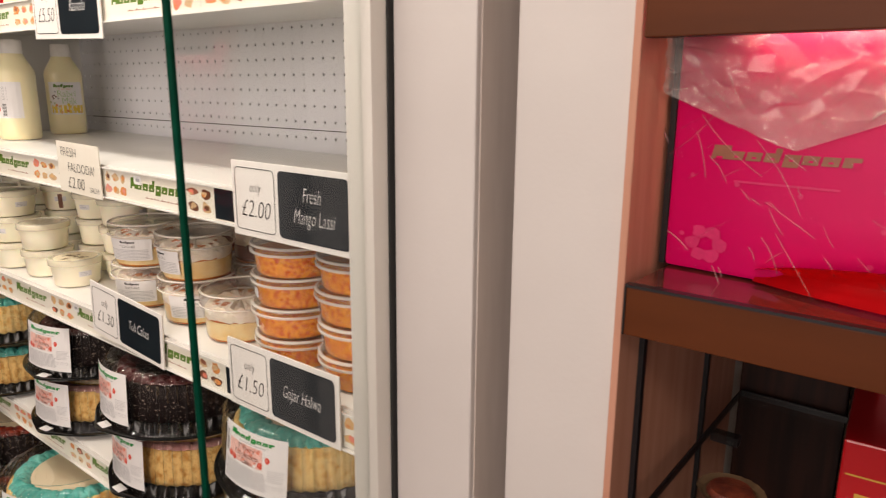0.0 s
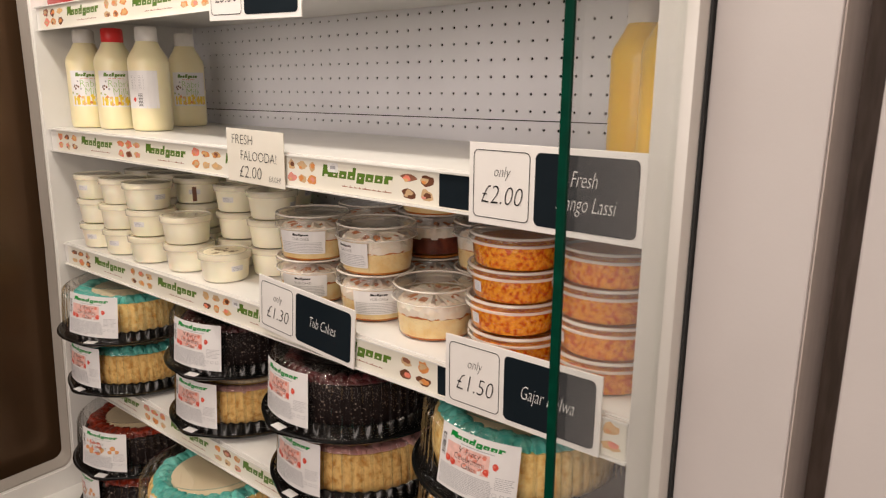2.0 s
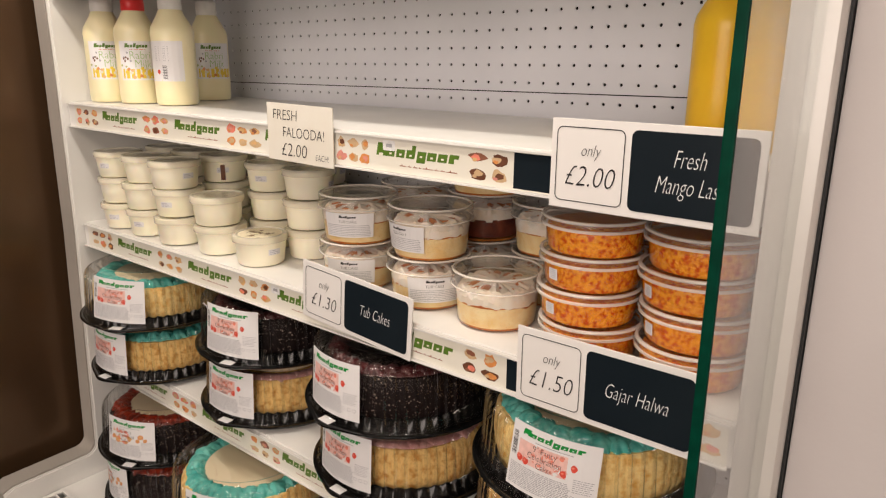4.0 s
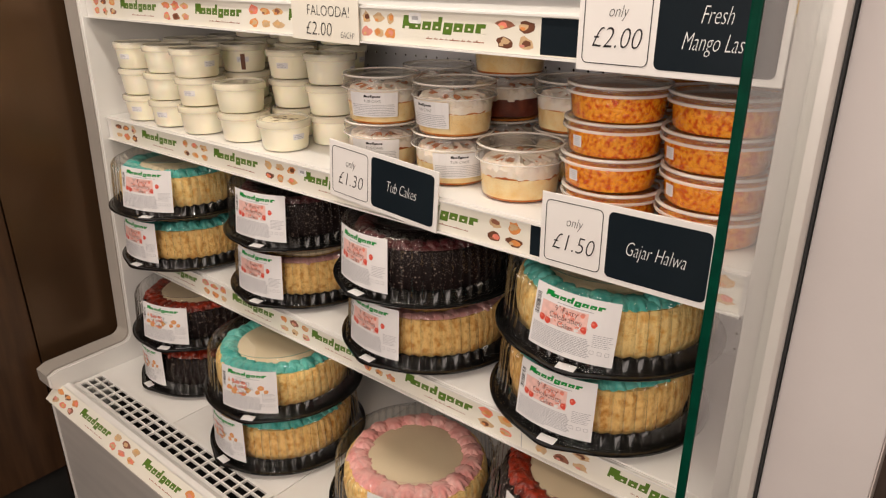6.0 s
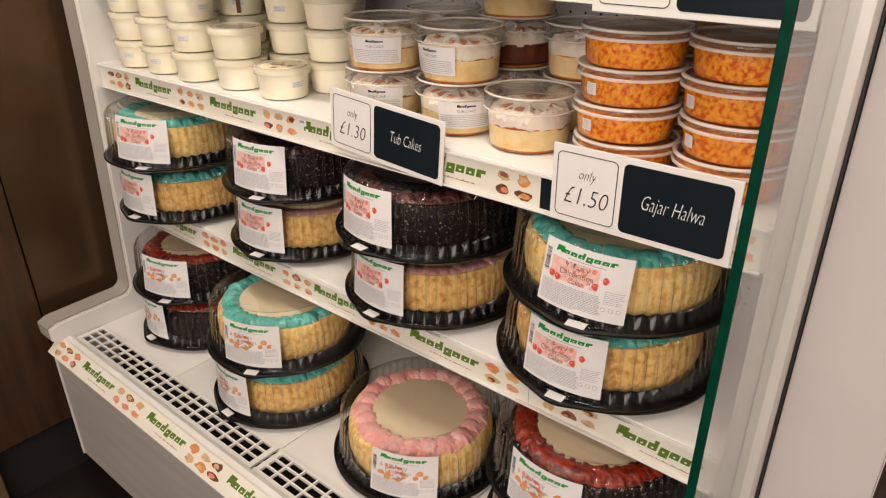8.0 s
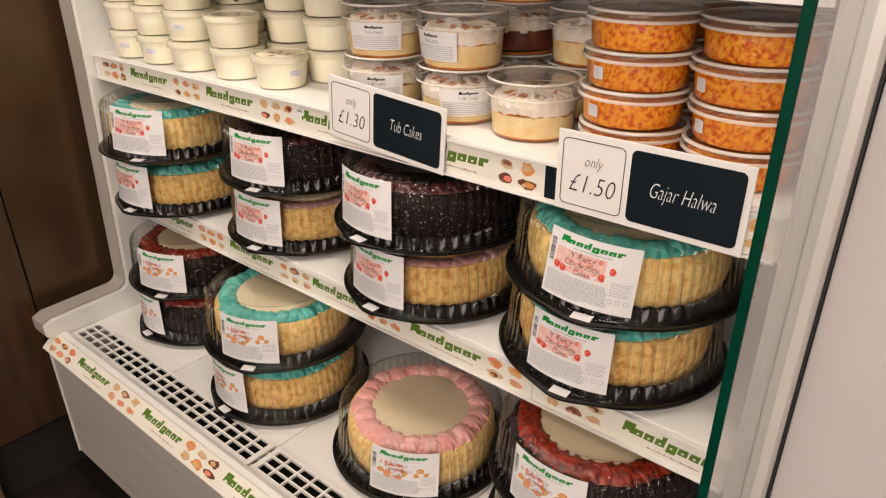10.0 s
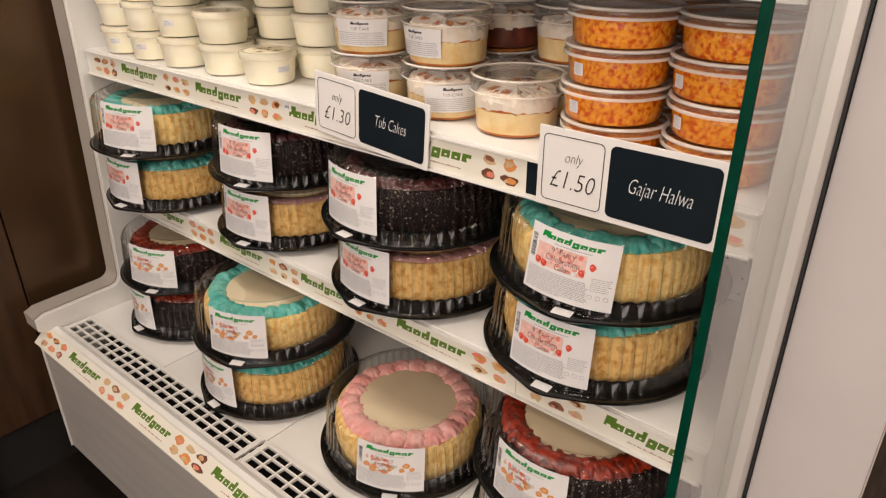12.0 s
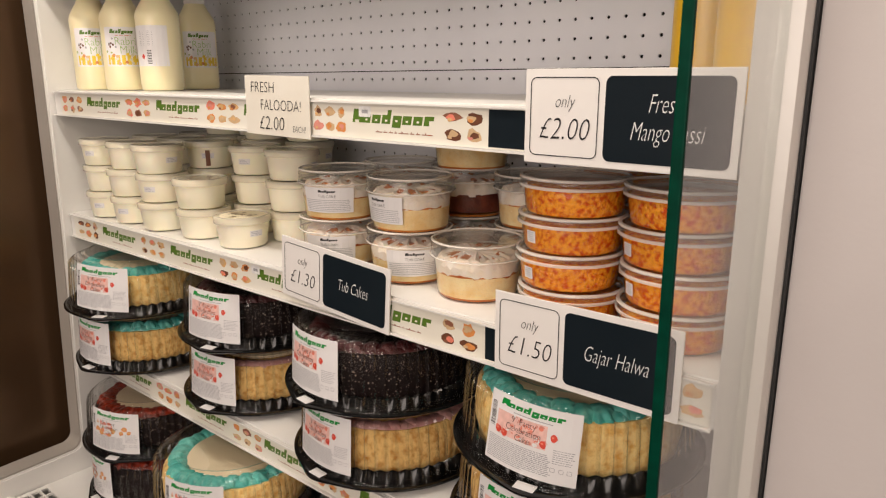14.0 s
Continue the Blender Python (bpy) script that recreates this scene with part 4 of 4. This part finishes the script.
TUB["halwa_cup"] = mesh_of("cup", lathe([(0, 0.0006), (0.0520, 0.0006), (0.0540, 0.0035), (0.0565, 0.0340)], 72), "clear_cup", smooth=True)
TUB["halwa"] = mesh_of("halwa", lathe([(0, 0.002), (0.0512, 0.002), (0.0530, 0.005), (0.0536, 0.012), (0.0544, 0.020), (0.0551, 0.028), (0.0530, 0.0325), (0.040, 0.035), (0.02, 0.0352), (0, 0.035)], 160,
                                 lambda r, z, a: (r + (0.0007 * noise.noise(Vector((40 * math.cos(a), 40 * math.sin(a), z * 700))) - 0.0003 if r > 0.03 else 0), z)), "halwa", smooth=True)
TUB["halwa_lid"] = mesh_of("lid", lathe([(0.0560, 0.0325), (0.0590, 0.0325), (0.0600, 0.0360), (0.0602, 0.0410), (0.0588, 0.0435), (0.0545, 0.0436), (0.0530, 0.0410), (0, 0.0412)], 96), "frosted_lid", smooth=True)
hs = Print()
hs.rect(-0.007, 0.007, 0, 0.014, "paper", 0)
for i in range(5):
    hs.rect(-0.0055, 0.005, 0.0018 + 0.0024 * i, 0.0028 + 0.0024 * i, "grey_ink", 1)
TUB["halwa_label"] = hs.mesh("sticker", round_can(0.0560, 0.012, 0.07))
for key in ("halwa_cup", "halwa", "halwa_lid", "halwa_rim", "halwa_label"):
    TUB[key].transform(Matrix.Diagonal((0.922, 0.922, 0.85, 1)))
for x, y, facing in ((0.0445, 0.075, -112), (0.1570, 0.078, -128), (0.046, 0.192, 90), (0.158, 0.194, 90)):
    for level in range(4):
        t = thing("halwa_tub", pose(x + 0.0022 * math.sin(level * 2.3 + x * 40), y, S2 + level * 0.0372, 0, 0, facing + 90 + (0 if level in (1, 2) else 150)), "bright orange carrot halwa in a shallow clear tub", "tub", "halwa tubs on the middle shelf")
        part("cup", TUB["halwa_cup"], None, t, "clear plastic cup")
        part("halwa", TUB["halwa"], None, t, at=pose(0, 0, 0, 0, 0, level * 77 + x * 900))
        lid = part("lid", TUB["halwa_lid"], None, t, "clear lid")
        part("rim", TUB["halwa_rim"], None, lid)
        part("sticker", TUB["halwa_label"], None, t)

# ---------------------------------------------------------------- bottles on the upper shelf
S1 = 1.1457
BOT = {}
neck = [(0, 0.0), (0.0325, 0.0), (0.0350, 0.004), (0.0355, 0.02), (0.0353, 0.106), (0.0356, 0.112), (0.0358, 0.120), (0.0340, 0.129), (0.0285, 0.139), (0.0225, 0.149), (0.0195, 0.156), (0.0175, 0.158), (0.0170, 0.162), (0, 0.162)]
for m in ("milk_bottle", "mango_bottle"):
    BOT[m] = mesh_of("bottle", lathe(neck, 64), m, smooth=True)
for m in ("white_cap", "red_cap"):
    BOT[m] = mesh_of("cap", lathe([(0.0180, 0.1575), (0.0188, 0.159), (0.0184, 0.180), (0.0168, 0.1825), (0, 0.1825)], 60, ripple(30, 0.0006, 0.158, 0.181)), m, smooth=True)
bl = Print()
bl.rect(-0.038, 0.032, 0, 0.066, "paper", 0)
BOT["label"] = bl.mesh("label", round_can(0.0357, 0.040))
bl = Print()
bl.mark(-0.027, 0.012, 0.0555, 0.0625, "green", 1)
bl.rect(-0.018, 0.008, 0.0515, 0.0525, "rose", 1)
bl.text("Rabri", 0.019, -0.002, 0.042, "lime", 2, 0.9)
bl.text("Milk", 0.019, 0.002, 0.0275, "lime", 2, 0.9)
rb = random.Random(3)
bl.rect(-0.034, 0.031, 0.003, 0.019, "yellow", 1)
for i in range(14):
    bl.blob(rb.uniform(-0.032, 0.026), rb.uniform(0.004, 0.020), 0.003, 0.003, rb.choice(("amber", "yellow", "pale", "orange")), 2, 0.3, rb, 7)
for i in range(9):
    bl.blob(rb.uniform(-0.036, -0.018), rb.uniform(0.022, 0.048), 0.0018, 0.0022, rb.choice(("brown", "olive", "grey_ink")), 2, 0.3, rb, 6)
BOT["front_print"] = bl.mesh("label_print", round_can(0.0357, 0.040))
bl = Print()
for i in range(9):
    bl.rect(-0.004, 0.004, 0.004 + i * 0.0026, 0.0052 + i * 0.0026, "ink", 1)
for j in range(2):
    for i in range(9):
        bl.rect(-0.018 + 0.016 * j, -0.008 + 0.016 * j, 0.034 + i * 0.0028, 0.0346 + i * 0.0028, "grey_ink", 1)
bl.blob(-0.012, 0.016, 0.003, 0.004, "red", 1, 0.2, rb)
BOT["back_print"] = bl.mesh("label_print", round_can(0.0357, 0.040))


def bottle(x, y, facing, colour, cap, front):
    milk = colour == "milk_bottle"
    t = thing("milk_bottle" if milk else "lassi_bottle", pose(x, y, S1 - 0.007 * x, 0, 0, facing + 90), ("pale yellow milk bottle with a %s cap" % cap.split("_")[0]) if milk else "bright orange mango lassi in a clear bottle", "bottle", "bottles on the upper shelf")
    part("bottle", BOT[colour], None, t)
    part("cap", BOT[cap], None, t, cap.replace("_", " "))
    if milk:
        lb = part("label", BOT["label"], None, t, "white printed label")
        part("label_print", BOT["front_print" if front else "back_print"], None, lb)


bottle(-0.945, 0.062, -16, "milk_bottle", "white_cap", True)
bottle(-0.868, 0.080, -18, "milk_bottle", "red_cap", True)
bottle(-0.779, 0.099, -58, "milk_bottle", "white_cap", False)
bottle(-0.872, 0.229, -16, "milk_bottle", "white_cap", True)
bottle(0.113, 0.225, 90, "mango_bottle", "white_cap", False)
bottle(0.188, 0.140, 90, "mango_bottle", "white_cap", False)

# ---------------------------------------------------------------- boxes on the top shelf
S0 = 1.3772


def carton(x0, x1, y0, y1, h, material, label, words):
    t = thing("sweet_box", pose(x0, y0, S0), label, "box", "boxes on the top shelf")
    w = x1 - x0
    part("carton", boxes((0, w, 0, y1 - y0, 0, h), bevel=0.003), material, t, smooth=True)
    if words:
        p = Print()
        n = max(1, round(w / 0.1))
        for i in range(n):
            c = w * (i + 0.5) / n
            p.text("Rasmalai", 0.020, c - 0.012, h * 0.42, "white", 1, 0.7)
            p.mark(c + 0.022, c + 0.042, h * 0.42, h * 0.54, "green", 1)
            p.rect(c - 0.03, c + 0.01, h * 0.20, h * 0.22, "white", 1)
        part("front_print", p.mesh("front_print", upright(-0.0003)), None, t)


carton(-0.985, -0.800, 0.020, 0.28, 0.075, "red_box", "dark red rasmalai box", True)
carton(-0.797, -0.640, 0.016, 0.28, 0.075, "red_box", "dark red rasmalai box", True)
carton(-0.628, -0.478, 0.040, 0.28, 0.085, "cream_box", "pale yellow sweet box", False)
carton(-0.460, -0.290, 0.022, 0.28, 0.080, "bright_red_box", "bright red rasmalai box", True)
carton(-0.285, -0.110, 0.022, 0.28, 0.080, "bright_red_box", "bright red rasmalai box", True)
carton(-0.100, 0.065, 0.024, 0.28, 0.080, "bright_red_box", "bright red rasmalai box", True)


# ---------------------------------------------------------------- price signs
def price_sign(x, y, z, w, h, tilt, price, lines, name):
    """(x, z) is the lower left corner."""
    t = thing("price_sign", pose(x, y, z, 0, -tilt, 0), "white %s price card with a black panel" % name, "sign", "price cards clipped to the shelf edges")
    part("card", boxes((0, w, 0, 0.0022, 0, h), bevel=0.0006), "card", t)
    p = Print()
    p.frame_line(w * 0.030, w * 0.385, h * 0.085, h * 0.915, 0.006, 0.0009, "ink", 1)
    p.text("only", h * 0.19, w * 0.21, h * 0.66, "ink", 1, 0.72, 0.3)
    p.text(price, h * 0.33, w * 0.207, h * 0.37, "ink", 1, 0.82, 0.24)
    p.round_rect(w * 0.415, w * 0.968, h * 0.075, h * 0.925, 0.006, "board_black", 1)
    for i, line in enumerate(lines):
        p.text(line, h * 0.265, w * (0.685 + (0.012 * i if len(lines) > 1 else 0)), h * ((0.655 - 0.27 * i) if len(lines) > 1 else 0.50), "white", 2, 0.57, 0.32)
    part("card_print", p.mesh("card_print", upright(-0.0003)), None, t)


price_sign(0.0345, -0.004, 1.0930, 0.190, 0.083, -0.3, "£2.00", ["Fresh", "Mango Lassi"], "mango lassi")
price_sign(0.0050, -0.004, 0.8795, 0.191, 0.084, 0.0, "£1.50", ["Gajar Halwa"], "carrot halwa")
price_sign(-0.3400, -0.004, 0.8925, 0.195, 0.080, -4.2, "£1.30", ["Tub Cakes"], "tub cake")
price_sign(-0.4140, -0.004, 1.3165, 0.194, 0.084, -1.6, "£5.50", ["Rasmalai"], "rasmalai")
t = thing("paper_note", pose(-0.3945, -0.003, 1.1005, 0, 1.2, 0), "cream handwritten card taped to the shelf edge", "sign")
part("card", boxes((0, 0.126, 0, 0.0012, 0, 0.0735)), "hand_card", t)
p = Print()
p.text("FRESH", 0.0190, 0.036, 0.0585, "ink", 1, 0.95, 0.08)
p.text("FALOODA!", 0.0190, 0.071, 0.0370, "ink", 1, 0.86, 0.05)
p.text("£2.00", 0.0240, 0.052, 0.0145, "ink", 1, 0.95, 0.12)
p.text("EACH!", 0.0110, 0.106, 0.0100, "ink", 1, 0.8, 0.1)
part("card_print", p.mesh("card_print", upright(-0.0003)), None, t)

# ---------------------------------------------------------------- brown cupboard with gift bag
CX = 0.4845
cup = thing("display_cupboard", pose(0, 0, 0), "reddish brown wooden display cupboard with shelves", "cupboard")
part("side_panel", boxes((CX - 0.002, CX + 0.004, 0.012, 0.36, 0.0, 2.2), bevel=0.001), "wood_side", cup, "pinkish brown wooden side panel")
part("side_panel", boxes((1.30, 1.318, 0.012, 0.46, 0.0, 2.2)), "wood_side", cup)
# boards carry the cupboard's inner shade in their colour
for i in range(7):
    part("back_board", boxes((CX + 0.0135 + i * 0.1125, CX + 0.1235 + i * 0.1125, 0.35, 0.366, 0.0, 2.2), bevel=0.002), "shaded_wood", cup)
part("shelf_top", boxes((CX + 0.0135, 1.2995, 0.003, 0.349, 1.102, 1.118), bevel=0.001), "shelf_top", cup, "glossy dark red shelf top")
part("fascia", boxes((CX + 0.0125, 1.2995, -0.004, 0.0025, 1.081, 1.1165), bevel=0.0008), "shelf_brown", cup, "dark brown shelf front")
part("edge_strip", boxes((CX + 0.0125, 1.2995, -0.0048, 0.0028, 1.1167, 1.1187)), "black_metal", cup)
part("edge_strip", boxes((CX + 0.0112, CX + 0.0124, -0.0045, 0.0028, 1.081, 1.1187)), "black_metal", cup)
part("fascia", boxes((CX + 0.0125, 1.2995, -0.004, 0.010, 1.287, 1.40), bevel=0.0008), "shelf_brown", cup, "dark brown shelf front")
part("shelf_top", boxes((CX + 0.0135, 1.2995, 0.0105, 0.349, 1.308, 1.323)), "wood_side", cup)
for y in (0.050, 0.232):
    part("shelf_standard", boxes((CX + 0.0042, CX + 0.0085, y, y + 0.007, 0.30, 1.100)), "black_metal", cup)
part("glass_shelf", boxes((CX + 0.020, 1.295, 0.050, 0.335, 0.909, 0.915)), "side_glass", cup, "glass shelf")
part("shelf_edge", boxes((CX + 0.0185, CX + 0.0198, 0.050, 0.335, 0.907, 0.917)), "black_metal", cup)
part("shelf_edge", boxes((CX + 0.020, 1.295, 0.3355, 0.338, 0.909, 0.916)), "black_metal", cup)
part("bracket", boxes((CX + 0.0176, CX + 0.045, 0.232, 0.244, 0.897, 0.9065)), "black_metal", cup)
# opaque lower sheet in the same shade-darkened wood, not clear glass
part("glass_shelf", boxes((CX + 0.020, 1.295, 0.050, 0.335, 0.60, 0.606)), "shaded_wood", cup)

bag = thing("gift_bag", pose(0.4965, 0.068, 1.1190, 0, 0, -2), "bright pink gift bag wrapped in crinkled cellophane", "bag")
bm = bmesh.new()
box(bm, 0, 0.30, 0, 0.10, 0, 0.185, bevel=0.004)
bmesh.ops.subdivide_edges(bm, edges=bm.edges[:], cuts=3, use_grid_fill=True)
for v in bm.verts:
    v.co.y += 0.006 * math.sin(v.co.x / 0.3 * math.pi) * (-1 if v.co.y < 0.05 else 1)
part("bag_body", bm, "pink_bag", bag, smooth=True)
part("bag_edge", boxes((-0.006, -0.0012, 0.004, 0.098, 0.0, 0.178)), "black_metal", bag)
p = Print()
p.mark(0.030, 0.128, 0.086, 0.096, "choc", 1, "pink_bag")
p.rect(0.048, 0.117, 0.0700, 0.0715, "lilac", 1)
rb = random.Random(11)
for i in range(6):
    a = i * 1.047
    p.blob(0.032 + 0.010 * math.cos(a), 0.022 + 0.010 * math.sin(a), 0.006, 0.005, "lilac", 1 + i % 2, 0.2, rb)
for i in range(12):
    p.blob(rb.uniform(0.01, 0.2), rb.uniform(0.01, 0.075), 0.002, 0.002, "lilac", 1, 0.2, rb, 8)
for x in (0.200, 0.222):
    p.blob(x, 0.026, 0.009, 0.016, "lilac", 1, 0.1, rb, 14)
part("bag_print", p.mesh("bag_print", lambda u, v, d: (u, -0.0008 - 0.006 * math.sin(u / 0.3 * math.pi) - d, v)), None, bag)


def crumpled(x0, x1, z0, z1, nx, nz, depth, seed, cut=None):
    """Film crushed into flat facets with sharp creases."""
    rnd = random.Random(seed)
    bm = bmesh.new()
    grid = []
    for i in range(nx + 1):
        row = []
        for j in range(nz + 1):
            u, v = i / nx, j / nz
            x, z = x0 + (x1 - x0) * u, z0 + (z1 - z0) * v
            if cut:
                z = z1 - (z1 - z0) * (1 - v) * cut(u)
            if 0 < i < nx and 0 < j < nz:
                x += rnd.uniform(-0.45, 0.45) * (x1 - x0) / nx
                z += rnd.uniform(-0.45, 0.45) * (z1 - z0) / nz
            row.append(bm.verts.new((x, -0.0165 - depth * rnd.random() - depth * 0.8 * noise.noise(Vector((x * 20, z * 20, seed))), z)))
        grid.append(row)
    for i in range(nx):
        for j in range(nz):
            q = [grid[i][j], grid[i + 1][j], grid[i + 1][j + 1], grid[i][j + 1]]
            if rnd.random() < 0.5:
                bm.faces.new(q[:3]), bm.faces.new([q[0], q[2], q[3]])
            else:
                bm.faces.new([q[0], q[1], q[3]]), bm.faces.new(q[1:])
    return bm


part("cellophane", crumpled(-0.003, 0.302, 0.002, 0.150, 30, 20, 0.004, 3), "cello", bag, "clear crinkled cellophane")
part("cellophane_fold", crumpled(-0.003, 0.302, 0.095, 0.178, 26, 10, 0.006, 8, cut=lambda u: max(0.30, 1.0 - abs(u - 0.30) * 1.5)), "cello_fold", bag, "folded cellophane flap")
# thin pale slivers: highlights on the creases, put in as shape and colour
rb = random.Random(17)
bm = bmesh.new()
for i in range(90):
    x, z = rb.uniform(0.0, 0.26), rb.uniform(0.010, 0.155)
    lean = radians(rb.choice((-62, -50, -42, -40, -34, 30, 42)) + rb.uniform(-9, 9))
    ln, w = rb.choice((0.008, 0.012, 0.018, 0.03, 0.05)) * rb.uniform(0.7, 1.3), rb.uniform(0.0001, 0.0004)
    bend = rb.uniform(-0.12, 0.12)
    rows = []
    for k in range(6):
        f = k / 5
        a = lean + bend * (f - 0.5) * 2
        px, pz, ww = x + ln * f * math.cos(a), z + ln * f * math.sin(a), w * math.sin(math.pi * (0.08 + 0.84 * f))
        rows.append([bm.verts.new((px - ww * math.sin(a), -0.0235, pz + ww * math.cos(a))), bm.verts.new((px, -0.0250, pz)), bm.verts.new((px + ww * math.sin(a), -0.0235, pz - ww * math.cos(a)))])
    for p0, p1 in zip(rows, rows[1:]):
        bm.faces.new([p0[0], p1[0], p1[1], p0[1]]), bm.faces.new([p0[1], p1[1], p1[2], p0[2]])
tagged(part("glint_streak", bm, "crease_glint", bag, "cellophane creases drawn as pale glint streaks"), kind="stuff")

bow = thing("red_ribbon", pose(0.566, 0.055, 1.1197), "bright red ribbon loop lying on the shelf", "ribbon")
bm = bmesh.new()
rows = []
for i in range(33):
    u = i / 32
    x, tall = 0.215 * u, 0.031 * math.sqrt(max(0.0, math.sin(math.pi * min(1.0, 0.03 + 0.62 * u))))
    front = -0.034 * math.sin(u * 2.6)
    rows.append([bm.verts.new((x, front + 0.016 * math.sin(math.pi * k / 7) - 0.006 * k / 7, 0.0008 + tall * k / 7)) for k in range(8)])
for a, b in zip(rows, rows[1:]):
    for k in range(7):
        bm.faces.new([a[k], b[k], b[k + 1], a[k + 1]])
bmesh.ops.solidify(bm, geom=bm.faces[:], thickness=0.001)
part("loop", bm, "ribbon", bow, smooth=True)

red = thing("red_box", pose(0.631, 0.12, 0.9155, 0, 0, 4), "bright red sweet box with gold print on the glass shelf", "box")
part("carton", boxes((0, 0.16, 0, 0.12, 0, 0.075), bevel=0.002), "red_box", red)
p = Print()
p.rect(0.004, 0.15, 0.046, 0.0475, "gold", 1)
p.rect(0.012, 0.10, 0.022, 0.032, "gold", 1)
part("carton_print", p.mesh("carton_print", upright(-0.0003)), None, red)
red2 = thing("red_box", pose(0.640, 0.242, 0.9155, 0, 0, 2), "dark red sweet box at the back of the glass shelf", "box")
part("carton", boxes((0, 0.20, 0, 0.085, 0, 0.15), bevel=0.002), "red_box", red2)
tray = thing("paper_tray", pose(0.556, 0.110, 0.9155), "small brown paper tray of sweets on the glass shelf", "tray")
shrink = Matrix.Diagonal((0.72, 0.72, 0.72, 1))
part("tray_body", lathe([(0, 0.001), (0.030, 0.001), (0.037, 0.006), (0.038, 0.007), (0.031, 0.003), (0, 0.003)], 40, ripple(20, 0.001, 0.004, 0.01)), "tan_board", tray, at=shrink)
part("sweet", lathe([(0, 0.0035), (0.028, 0.0035), (0.024, 0.010), (0, 0.012)], 24, lumpy(0.003, 5, 4)), "dark_jam", tray, at=shrink)
